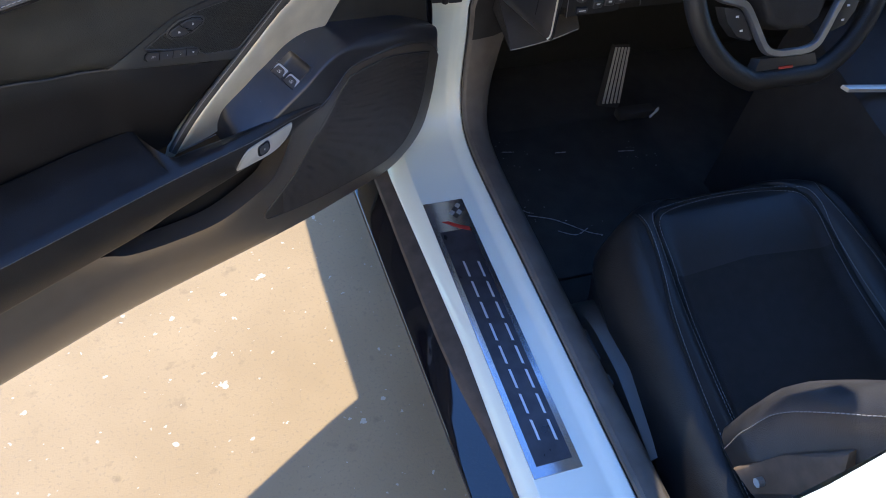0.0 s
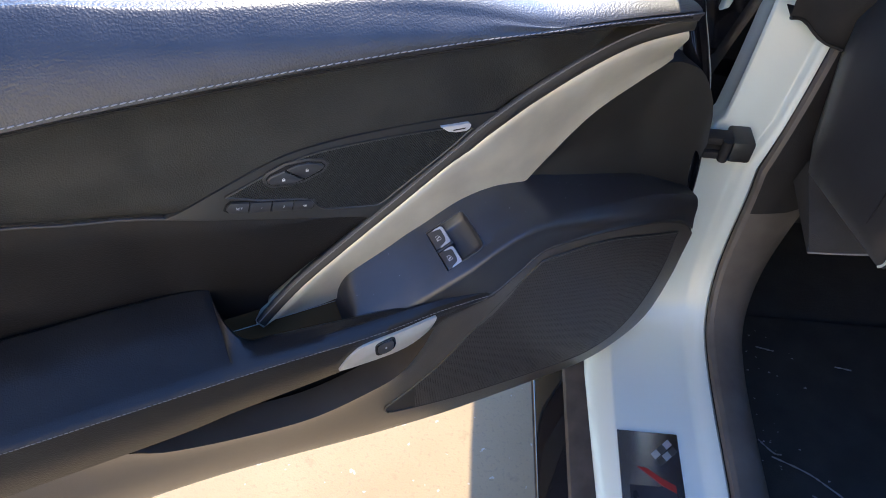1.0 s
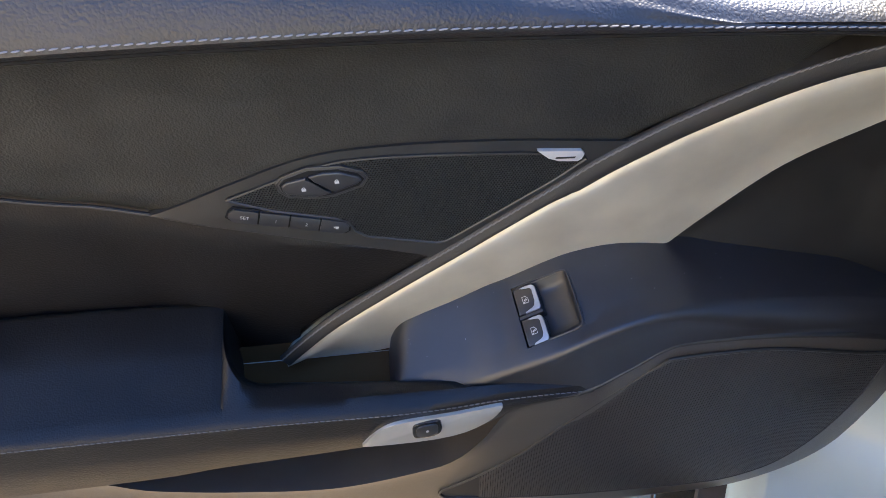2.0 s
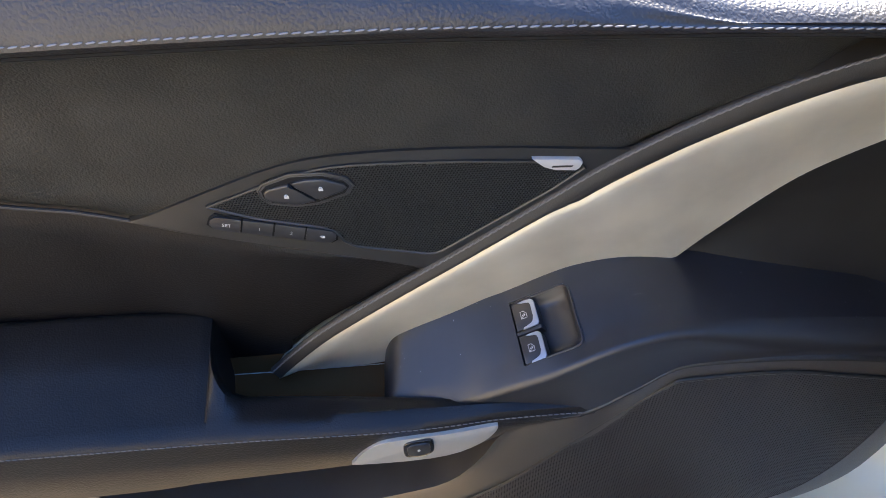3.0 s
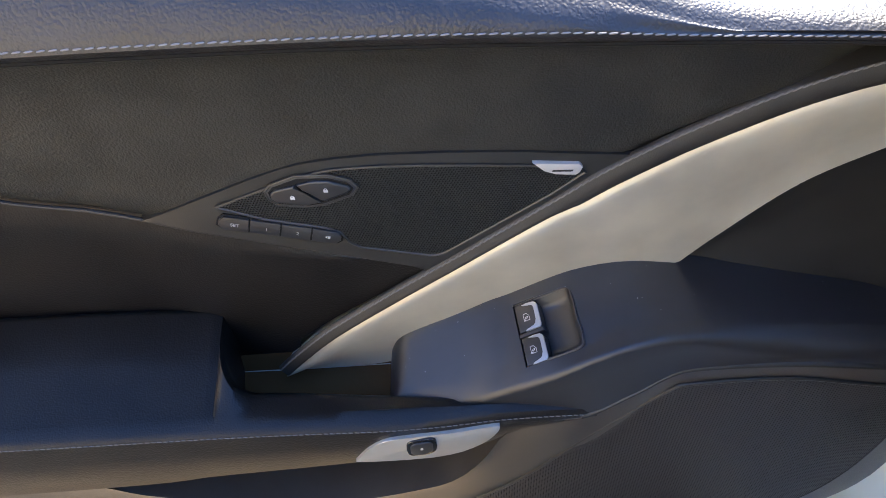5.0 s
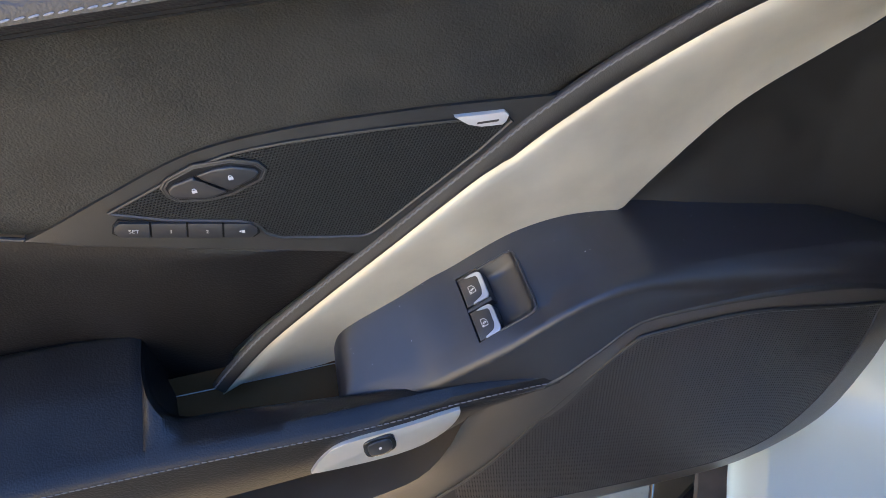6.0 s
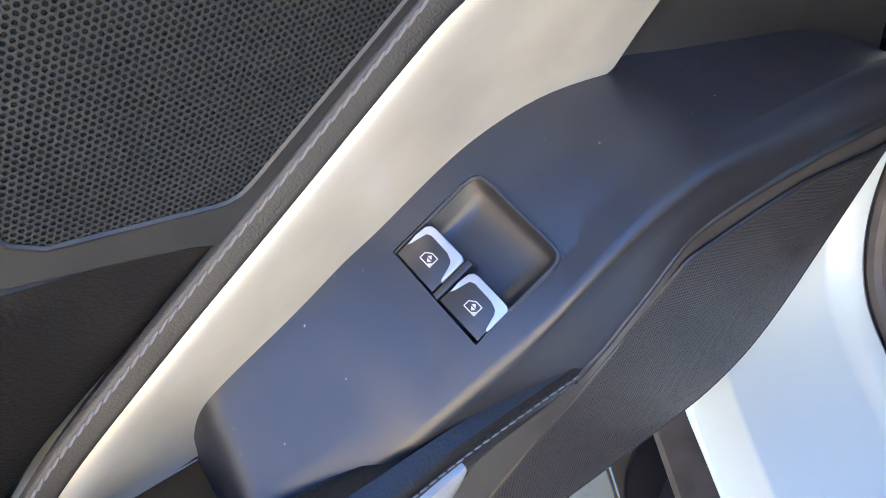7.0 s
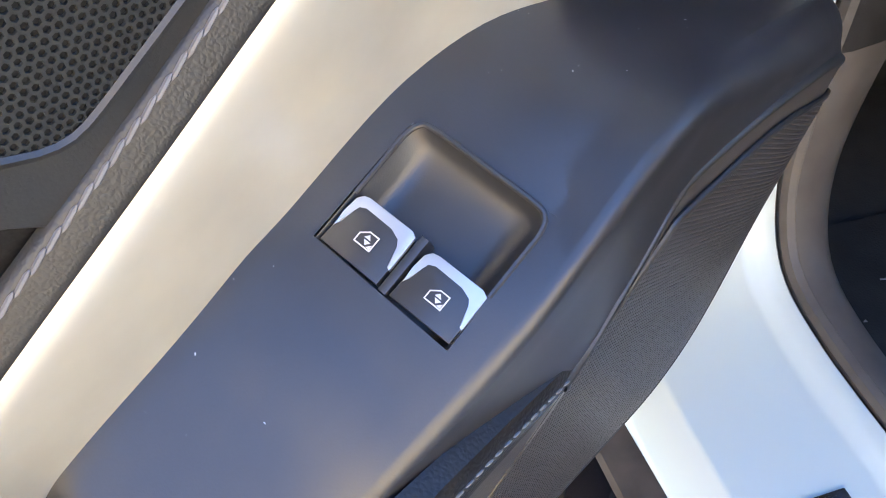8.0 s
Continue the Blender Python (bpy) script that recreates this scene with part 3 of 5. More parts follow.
FRONT = spline([(0.540, 0.0475, 0), (0.554, 0.0455, 0), (0.5605, 0.040, 0), (0.5655, 0.030, 0), (0.5685, 0.017, 0), (0.570, 0.004, 0), (0.571, -0.014, 0)], 8)
ARM_IN = table([(0.30, 0.066), (0.32, 0.060), (0.40, 0.055), (0.45, 0.051), (0.53, 0.047)] + [(p.x, p.y) for p in FRONT] + [(0.60, -0.014), (REAR, -0.014)])
ARM_ZIN = table([(0.30, 0.606), (0.40, 0.618), (0.45, 0.621), (0.535, 0.6285), (0.55, 0.632), (0.559, 0.639), (0.566, 0.645), (0.573, 0.6485), (0.59, 0.652), (0.7, 0.657), (REAR, 0.662)])
ARM_ZST = table([(0.30, 0.608), (0.32, 0.614), (0.386, 0.6185), (0.45, 0.6205), (0.556, 0.6255), (0.7, 0.627), (REAR, 0.632)])
ARM_ZB = table([(0.30, 0.600), (0.32, 0.590), (0.35, 0.581), (0.386, 0.582), (0.48, 0.572), (0.58, 0.565), (0.68, 0.557), (REAR, 0.55)])
ARM_N = table([(0.30, 0.0725), (0.311, 0.0746), (0.32, 0.0757), (0.374, 0.078), (0.43, 0.082), (0.55, 0.083), (REAR, 0.083)])


def armrest():
    def ring(s):
        i, zi, zs, zb, n = ARM_IN(s), ARM_ZIN(s), ARM_ZST(s), ARM_ZB(s), ARM_N(s)
        w = min(1, (n - i) / 0.03)
        h = min(0.010, 0.35 * (n - i))
        g = 0.007 * min(1, max(0, (0.385 - s) / 0.03))
        return [(s, i, min(zb, 0.574)), (s, i, zi - 0.009), (s, i + 0.15 * h, zi - 0.004), (s, i + 0.5 * h, zi - 0.0008), (s, i + h, zi + 0.0005),
                (s, i + 0.5 * (n - i), (zi + zs) / 2 + 0.002), (s, n - 0.014 * w, zs + 0.0045), (s, n - 0.005 * w, zs + 0.0028), (s, n - 0.001, zs - 0.001),
                (s, n - 0.15 * g, zs - 0.35 * (zs - zb)), (s, n - 0.001 - g, zb + 0.006 * min(1, (zs - zb) / 0.03)), (s, n - 0.004 * w - 1.3 * g, zb + 0.001), (s, n - 0.012 * w - g, zb), (s, i + 0.3 * (n - i), zb + 0.002)]
    part("pull_grip", loft([ring(s) for s in steps(0.306, 0.54, 40) + [p.x for p in FRONT if 0.5401 < p.x < 0.5566]], closed=True, caps=True), SOFT, DOOR, "black leather pull grip")
    ob = part("armrest", loft([ring(s) for s in [p.x for p in FRONT if 0.5556 < p.x < 0.5566][-1:] + [p.x for p in FRONT if p.x > 0.5566] + steps(0.573, 0.60, 10) + steps(0.60, REAR, 30)[1:]], closed=True, caps=True), SOFT, DOOR, "padded black leather armrest")
    part("armrest_stitching", stitches([(s, ARM_N(s) - 0.0002, ARM_ZST(s) - 0.001) for s in steps(0.315, REAR, 90)], 0.0034, 0.0008, 0.0004, Vector((0, 0, 0.0002))), THREAD, ob, "pale grey thread", kind="stuff")
    # pull cup behind the grip
    part("pull_cup", loft([[(s, -0.004, 0.60), (s, -0.001, 0.585), (s, 0.0006, 0.583), (s, 0.03, 0.577), (s, 0.056, 0.576), (s, 0.062, 0.60)] for s in steps(0.44, 0.60, 10)]), CUP, DOOR, "olive cup lining")
    part("cup_edge", tube([(0.580, 0.0006, 0.5845), (0.53, 0.0008, 0.5835), (0.45, 0.001, 0.583)], 0.0004, 6), BADGE, DOOR, "thin pale joint")
    # release bezel and button
    def F(s, z, lift=0.0):
        return Vector((s, ARM_N(s) + 0.0005 + lift, z))
    leaf = spline([(0.4775, 0.5853, 0), (0.4681, 0.5995, 0), (0.4569, 0.6090, 0), (0.4423, 0.6120, 0), (0.4093, 0.6128, 0), (0.3795, 0.6132, 0), (0.3746, 0.6112, 0), (0.3786, 0.6010, 0), (0.3935, 0.5880, 0), (0.4227, 0.5818, 0), (0.4725, 0.5836, 0), (0.4775, 0.5853, 0)], 3)[:-1]
    bez = part("release_bezel", prism([F(p.x, p.y, 0.0016) for p in leaf], (0, -0.006, 0), 0.0012, 3), BEZEL, ob, "satin silver release bezel")
    def R(a, b, lift):
        return F(0.4298 + a * 0.88, 0.5985 + b * 1.2 - a * 0.12, lift - 0.0008)
    def pill(f, lift):
        return [R(f * 0.0122 * math.copysign(abs(math.cos(a)) ** 0.55, math.cos(a)), f * 0.0086 * math.copysign(abs(math.sin(a)) ** 0.55, math.sin(a)), lift) for a in (2 * math.pi * k / 28 for k in range(28))]
    part("release_button", prism(pill(1.0, 0.0032), (0, -0.004, 0), 0.0010, 3), GLOSS, bez, "gloss black door release button")
    part("button_face", prism(pill(0.74, 0.0042), (0, -0.002, 0), 0.0006, 2), KEY, bez)
    part("button_mark", prism([R(0.0012 * math.cos(x), 0.0012 * math.sin(x), 0.0044) for x in (k * math.pi / 4 for k in range(8))], (0, -0.0004, 0)), MARK, bez, smooth=False)


def lower_door():
    rows = []
    for s in steps(0.015, 0.16, 20) + steps(0.16, 0.72, 60)[1:] + steps(0.72, REAR, 16)[1:]:
        zt, zb = LIP_Z(s), BOT_Z(s) - 0.018 * tuck(s)
        row = [(s, ledge_n(s) - 0.035, zt), (s, ledge_n(s) - 0.003, zt + 0.0005)]
        for f in steps(0, 1, 12):
            z = zt + (zb - zt) * f
            row.append((s, low_n(s, z) + lip_extra(s) * math.exp(-f * 7), z))
        row += [(s, low_n(s, zb) - 0.006, zb - 0.004), (s, -0.02, zb - 0.005)]
        rows.append(row)
    part("kick_panel", loft(rows), POCKET, DOOR, "matte black lower door panel, lightened for ground bounce")
    # recess behind the lip, its inner shade given by the near-black colour
    part("map_pocket", loft([[(s, 0.062, 0.575), (s, 0.03, 0.57), (s, 0.02, 0.5), (s, 0.03, 0.46), (s, 0.045, 0.46)] for s in steps(0.37, 0.76, 10)]), VOID, DOOR, "map pocket, near black to hold its shade")
    outline = spline([(0.421, 0.435, 0), (0.385, 0.464, 0), (0.354, 0.495, 0), (0.313, 0.554, 0), (0.284, 0.593, 0), (0.257, 0.624, 0), (0.240, 0.6305, 0), (0.16, 0.627, 0), (0.068, 0.589, 0), (0.060, 0.574, 0), (0.056, 0.52, 0), (0.066, 0.46, 0), (0.092, 0.415, 0), (0.125, 0.393, 0), (0.175, 0.383, 0), (0.30, 0.393, 0), (0.405, 0.413, 0), (0.422, 0.424, 0), (0.421, 0.435, 0)], 5)
    line = [Vector((p.x, low_n(p.x, p.y) + 0.0012, p.y)) for p in outline]
    poly = [(p.x, p.y) for p in outline[:-1]]
    cx, cy = 0.22, 0.50
    rows = []
    for f in [0.02, 0.3, 0.6, 0.8, 0.9, 0.96, 1.0]:
        rows.append([Vector((cx + (p.x - cx) * f, low_n(cx + (p.x - cx) * f, cy + (p.y - cy) * f) + 0.0008, cy + (p.y - cy) * f)) for p in outline[:-1]])
    part("pod_ledge", loft([[(s, ledge_n(s) + u, LIP_Z(s) + v) for u, v in ((-0.005, 0.003), (-0.001, 0.0022), (0.0006, 0.001), (0.0010, -0.0004), (0.0004, -0.002), (-0.004, -0.003))] for s in steps(0.025, 0.317, 60)]), TRIM, DOOR, "moulded ledge")
    spk = part("woofer_grille", loft(rows, closed=True, caps=True), RUBBER, DOOR, "black finely perforated speaker grille")
    # perforated sheet: a staggered net of small holes, its rows upright
    verts, faces = [], []
    pitch, hole_r = 0.0026, 0.00070
    R0 = pitch / math.sqrt(3)
    for i in range(150):
        x = 0.05 + i * pitch * math.sqrt(3) / 2
        for j in range(104):
            z = 0.375 + (j + (0.5 if i % 2 else 0)) * pitch
            if not inside(poly, x, z):
                continue
            b = len(verts)
            for r, dn in ((R0, 0.0018), (hole_r, 0.0018), (hole_r * 0.9, 0.0009)):
                for k in range(6):
                    px, pz = x + r * math.cos(k * math.pi / 3), z + r * math.sin(k * math.pi / 3)
                    verts.append((px, low_n(px, pz) + dn, pz))
            for k in range(6):
                m = (k + 1) % 6
                faces += [(b + k, b + m, b + 6 + m, b + 6 + k), (b + 6 + k, b + 6 + m, b + 12 + m, b + 12 + k)]
    me = bpy.data.meshes.new("sheet")
    me.from_pydata(verts, [], faces)
    bm = bmesh.new()
    bm.from_mesh(me)
    bpy.data.meshes.remove(me)
    part("perforated_sheet", bm, GRILLE_LOW, spk, "finely perforated black sheet", smooth=False, kind="stuff")
    part("woofer_rim", tube(line, 0.0014, 8), TRIM, spk)


def tweeter():
    """Upper speaker: trim plate, perforated grille, lock and memory buttons, badge."""
    arc = spline([(0.588, 0.764, 0), (0.535, 0.785, 0), (0.485, 0.8015, 0), (0.437, 0.805, 0), (0.374, 0.8015, 0), (0.325, 0.796, 0), (0.287, 0.7915, 0)], 6)
    down = [(s, z_seam(s) - 0.002) for s in steps(0.287, 0.413, 16)]
    back = [(s, z_crease(s) + 0.001) for s in steps(0.413, 0.588, 16)]
    outline = [(p.x, p.y) for p in arc[:-1]] + down + back[1:-1]
    plate = part("speaker_trim", prism(on_panel(outline, 0.0022), (0, -0.006, 0), 0.0008), TRIM, DOOR, "matte black speaker surround")
    hole = [(p.x, p.y) for p in spline([(0.538, 0.7745, 0), (0.487, 0.7925, 0), (0.454, 0.7975, 0), (0.39, 0.794, 0), (0.322, 0.7865, 0)], 5)]
    hole += [(0.318, 0.782), (0.337, 0.7665), (0.398, 0.7253), (0.4010, 0.7233), (0.4040, 0.7215), (0.4070, 0.7203), (0.4100, 0.7199), (0.4135, 0.7202), (0.457, 0.732), (0.464, 0.738), (0.467, 0.746), (0.475, 0.751), (0.511, 0.762)]
    # perforated sheet: hexagonal cells with sunk holes
    verts, faces = [], []
    pitch = 0.00195
    rowh = pitch * math.sqrt(3) / 2
    j = 0
    z = 0.715
    R0, R1 = pitch / math.sqrt(3), 0.00073
    while z < 0.80:
        s = 0.31 + (pitch / 2 if j % 2 else 0)
        while s < 0.545:
            if inside(hole, s, z) and min(math.hypot(s - (x0 + x1) / 2, z - (y0 + y1) / 2) for (x0, y0), (x1, y1) in zip(hole, hole[1:] + hole[:1])) > 0.0015:
                n = panel_n(s, z) + 0.0030
                b = len(verts)
                for r, dn in ((R0, 0.0), (R1, 0.0), (R1 * 0.92, -0.0008)):
                    verts += [(s + r * math.sin(k * math.pi / 3), n + dn, z + r * math.cos(k * math.pi / 3)) for k in range(6)]
                for k in range(6):
                    m = (k + 1) % 6
                    faces += [(b + k, b + m, b + 6 + m, b + 6 + k), (b + 6 + k, b + 6 + m, b + 12 + m, b + 12 + k)]
            s += pitch
        z += rowh
        j += 1
    me = bpy.data.meshes.new("grille")
    me.from_pydata(verts, [], faces)
    bm = bmesh.new()
    bm.from_mesh(me)
    bpy.data.meshes.remove(me)
    part("perforated_grille", bm, GRILLE, plate, "perforated black metal grille", smooth=False, kind="stuff")
    part("grille_backing", prism(on_panel(hole, 0.0024), (0, -0.001, 0)), VOID, plate, smooth=False)
    ring = on_panel(hole + hole[:1], 0.0028)
    part("grille_rim", tube(ring, 0.0011, 6), TRIM, plate)
    # lock switch, a lens shape in two halves
    lens = [(0.5058, 0.7850), (0.5022, 0.7892), (0.4866, 0.7950), (0.4674, 0.7942), (0.4550, 0.7890), (0.4518, 0.7838), (0.4553, 0.7782), (0.4726, 0.7720), (0.4845, 0.7710), (0.5008, 0.7746), (0.5050, 0.7790)]
    part("lock_switch_rim", tube(on_panel(lens + lens[:2], 0.0036), 0.0011, 8), TRIM, plate, "raised grey rim")
    part("lock_switch_frame", prism(on_panel(lens, 0.0046), (0, -0.006, 0), 0.0014, 3), PLASTIC, plate)
    mid = [sum(q[0] for q in lens) / len(lens), sum(q[1] for q in lens) / len(lens)]
    part("lock_switch_well", prism(on_panel([(mid[0] + (x - mid[0]) * 0.93, mid[1] + (z - mid[1]) * 0.88) for x, z in lens], 0.0047), (0, -0.002, 0)), VOID, plate, smooth=False)
    for half in ([(0.5030, 0.7838), (0.4998, 0.7867), (0.4878, 0.7893), (0.4852, 0.7841), (0.4752, 0.7779), (0.4742, 0.7751), (0.4842, 0.7731), (0.4998, 0.7769), (0.5028, 0.7802)],
                 [(0.4864, 0.7898), (0.4773, 0.7918), (0.4680, 0.7913), (0.4568, 0.7864), (0.4552, 0.7834), (0.4583, 0.7808), (0.4719, 0.7756), (0.4732, 0.7785), (0.4833, 0.7847)]):
        mx = [sum(q[0] for q in half) / len(half), sum(q[1] for q in half) / len(half)]
        key = part("lock_switch", prism(on_panel(half, 0.0062), (0, -0.004, 0), 0.0014, 3), KEY, plate, "black door lock switch")
        mk = [(mx[0] + 0.0013 * x, mx[1] - 0.0004 + 0.0009 * y) for x, y in ((-1, -1), (1, -1), (1, 1), (-1, 1))]
        part("lock_mark", prism(on_panel(mk, 0.0066), (0, -0.0002, 0)), MARK, key, smooth=False)
        part("lock_shackle", tube(on_panel([(mx[0] + 0.0009 * math.cos(t), mx[1] + 0.0004 + 0.0012 * math.sin(t)) for t in (k * math.pi / 6 for k in range(7))], 0.0065), 0.00028, 5), MARK, key)
    # memory buttons
    a, b = Vector((0.5408, 0.7640)), Vector((0.4660, 0.7420))
    d = (b - a).normalized()
    q = Vector((-d.y, d.x))
    L = (b - a).length
    def M(u, v):
        p = a + d * u + q * v
        return (p.x, p.y)
    h = 0.0062
    up = 1 if q.y > 0 else -1
    frame_pts = [M(0.001, -h * 0.4), M(0.004, -h), M(L - 0.006, -h), M(L - 0.001, -h * 0.3), M(L, h * 0.5), M(L - 0.003, h), M(0.004, h), M(0.0, h * 0.6)]
    part("memory_frame", prism(on_panel(frame_pts, 0.0032), (0, -0.004, 0), 0.0005), VOID, plate)
    for k in range(4):
        u0, u1 = 0.0012 + k * (L - 0.0024) / 4 + 0.0006, 0.0012 + (k + 1) * (L - 0.0024) / 4 - 0.0006
        i0, i1 = (0.003 if k == 0 else 0), (0.003 if k == 3 else 0)
        o = [M(u0, -h * 0.8 + i0), M(u0 + i0, -h * 0.86), M(u1 - i1, -h * 0.86), M(u1, -h * 0.8 + i1), M(u1, h * 0.8 - i1), M(u1 - i1, h * 0.86), M(u0 + i0, h * 0.86), M(u0, h * 0.8 - i0)]
        key = part("memory_button", prism(on_panel(o, 0.0048), (0, -0.004, 0), 0.0007), KEY, plate, "black memory button")
        mu, mw = (u0 + u1) / 2 + 0.001, (0.0021 if k == 0 else 0.0013 if k == 3 else 0.0006)
        word = ("SET", "1", "2", "")[k]
        if word:
            c = on_panel([M(mu, 0.0001)], 0.0052)[0]
            print_text(word, 0.0036, Matrix(((d.x, q.x * up, 0, c.x), (0, 0, 1, c.y), (d.y, q.y * up, 0, c.z), (0, 0, 0, 1))), MARK, key)
        else:
            part("button_mark", prism(on_panel([M(mu - 0.0004, -0.0009), M(mu + 0.0012, -0.0009), M(mu + 0.0012, 0.0010), M(mu - 0.0004, 0.0010)], 0.0051), (0, -0.0003, 0)), MARK, key, "exit pictogram", smooth=False)
            part("button_mark", prism(on_panel([M(mu - 0.0019, 0.0), M(mu - 0.0007, -0.0008), M(mu - 0.0007, 0.0008)], 0.0051), (0, -0.0003, 0)), MARK, key, smooth=False)
    # badge with an unlettered maker's mark
    bd = [(0.3496, 0.7932), (0.3224, 0.7902), (0.3203, 0.7876), (0.3217, 0.7841), (0.3241, 0.7822), (0.3357, 0.7836), (0.3425, 0.7865)]
    badge = part("speaker_badge", prism(on_panel(bd, 0.0050), (0, -0.004, 0), 0.0004), BADGE, plate, "silver speaker badge")
    part("badge_mark", prism(on_panel([(0.3376, 0.7872), (0.3258, 0.7864), (0.3264, 0.7852), (0.3382, 0.7860)], 0.0052), (0, -0.0003, 0)), TRIM, badge, "thin dark print", smooth=False)


GRILLE_LOW = mat("lower_grille", (0.036, 0.034, 0.034), 0.48, spec=0.5, vary=0.12, vary_size=0.02)


def shell():
    """Outer door: white skin behind the inner panel, with its black end seal."""
    rows = []
    for s in steps(0.04, REAR + 0.03, 24):
        zb = BOT_Z(max(s, 0.06)) - 0.012
        rows.append([(s, 0.0, zb), (s, -0.03, zb - 0.01), (s, -0.10, zb + 0.01), (s, -0.135, 0.50), (s, -0.15, 0.70), (s, -0.125, 0.83), (s, -0.085, z_stitch(s) + pad_h(s) - 0.016), (s, -0.05, z_stitch(s) + pad_h(s) - 0.014), (s, -0.04, 0.80), (s, -0.03, 0.55)])
    part("outer_skin", loft(rows, closed=True, caps=True), PAINT, DOOR, "white painted door skin")
    part("end_seal", tube(spline([(0.022, -0.02, 0.37), (0.008, -0.01, 0.48), (0.015, 0.0, 0.60), (0.032, -0.010, 0.72), (0.056, -0.011, 0.785), (0.078, -0.010, 0.832), (0.092, -0.014, 0.875)], 6), 0.013, 14), GLOSS, DOOR, "gloss black end seal")


OFF = door_panel()
blade(OFF)
sail()
pod()
armrest()
lower_door()
tweeter()
shell()


# ---- the car: x to its right, y ahead ----
CAR = empty("sports_car", pose(0, 0, 0), "white painted sports car body with open door aperture", "car")


def jamb_path():
    """Centre line (y, z) of the door aperture: along the sill, up the hinge pillar."""
    return [(-1.0, 0.324), (-0.6, 0.324), (-0.3, 0.324), (0.0, 0.324)] + [(p.x, p.y) for p in spline([(0.0, 0.324, 0), (0.10, 0.328, 0), (0.17, 0.347, 0), (0.215, 0.40, 0), (0.238, 0.48, 0), (0.255, 0.60, 0), (0.29, 0.72, 0), (0.35, 0.86, 0)], 6)][1:]


def aperture():
    path = [Vector((0, y, z)) for y, z in jamb_path()]
    strip_in = table([(-0.9, -0.022), (-0.537, -0.023), (-0.312, -0.019), (0.073, -0.032), (0.5, -0.036)])
    sec = [(-0.040, -0.045), (-0.0378, -0.028), (-0.033, -0.0205), (-0.0060, -0.0040), (-0.0036, -0.0020), (-0.0012, -0.0004), (0.001, 0.0), (0.100, 0.0), (0.106, 0.001), (0.112, 0.006), (0.118, 0.009), (0.128, 0.010), (0.132, 0.006), (0.133, -0.02)]
    rows = []
    for i, p in enumerate(path):
        d = (path[min(i + 1, len(path) - 1)] - path[max(i - 1, 0)]).normalized()
        up = Vector((0, -d.z, d.y))
        rise = min(1, max(0, (p.z - 0.324) / 0.2))
        b = min(1, max(0, (p.z - 0.57) / 0.06))
        fit = -strip_in(p.y) / 0.036 if p.y < 0.1 else 0.9
        row = [((x if x > 0 else x * fit) + 0.012 * rise + 0.05 * max(0, p.z - 0.58) / 0.2 + (0.03 * rise if x < -0.01 else 0.0), h) for x, h in sec]
        lo, hi, xl = row[0][0], row[-1][0], 0.083 + 0.19 * (p.z - 0.628)
        rows.append([Vector((x + b * (xl + (x - lo) * (hi - xl) / (hi - lo) - x), 0, 0)) + p + up * (h - (0.06 * b if x < -0.0 else 0)) for x, h in row])
    part("door_jamb", loft(rows), PAINT, CAR, "white painted sill and hinge pillar")
    # black rubber seal and inner trim beside it
    seal = []
    trim = []
    for i, p in enumerate(path):
        d = (path[min(i + 1, len(path) - 1)] - path[max(i - 1, 0)]).normalized()
        up = Vector((0, -d.z, d.y))
        rise = min(1, max(0, (p.z - 0.324) / 0.2))
        x0 = 0.012 * rise + 0.05 * max(0, p.z - 0.58) / 0.2
        seal.append(p + up * 0.012 + Vector((0.139 + x0, 0, 0)))
        trim.append([Vector((x + x0, 0, 0)) + p + up * h for x, h in ((0.134, 0.010), (0.140, 0.020), (0.150, 0.020), (0.170 + 0.018 * rise, 0.012), (0.185 + 0.034 * rise, -0.004), (0.195 + 0.042 * rise, -0.05), (0.20 + 0.042 * rise, -0.16))])
    part("aperture_seal", tube(seal, 0.008, 8), SILL_TRIM, CAR, "grey rubber door seal")
    joint = next(k for k, p in enumerate(path) if p.z > 0.50)
    part("sill_trim", loft(trim[:joint + 1]), SILL_TRIM, CAR, "grey plastic inner sill trim")
    part("pillar_trim", loft([[p + Vector((-0.0015, 0, 0)) for p in row] for row in trim[joint:]]), DASH, CAR, "black plastic pillar trim")
    # dark seal strip and glossy skirt outside
    strip_out = table([(-0.9, -0.024), (-0.7, -0.026), (-0.526, -0.029), (-0.288, -0.054), (0.104, -0.063), (0.5, -0.070)])
    rows, skirt, edge = [], [], []
    for y in steps(-0.85, 0.45, 40):
        xi, xo, xb = strip_in(y), strip_out(y), -0.0948 - 0.0324 * y
        rows.append([(xi + 0.006, y, 0.285), (xi + 0.002, y, 0.299), (xi - 0.003, y, 0.300), (xo + 0.003, y, 0.2945), (xo, y, 0.2905), (xo + 0.001, y, 0.276)])
        xb -= 0.0055
        skirt.append([(xo + 0.002, y, 0.2895)] + [(xo + (xb - xo) * f, y, z) for f, z in ((0.12, 0.2875), (0.4, 0.2830), (0.7, 0.2775), (0.93, 0.2730), (0.985, 0.2712), (1.0, 0.2685))] + [(xb + 0.002, y, 0.263), (xb + 0.016, y, 0.250), (-0.06, y, 0.17), (-0.03, y, 0.13), (0.1, y, 0.10)])
        edge.append((xb - 0.0004, y, 0.2675))
    part("sill_seal", loft(rows), STRIP, CAR, "dark grey sill weather strip")
    part("side_skirt", loft(skirt), GLOSS, CAR, "gloss black side skirt")
    part("skirt_edge", tube(edge, 0.0014, 6), STRIP, CAR, "skirt edge")


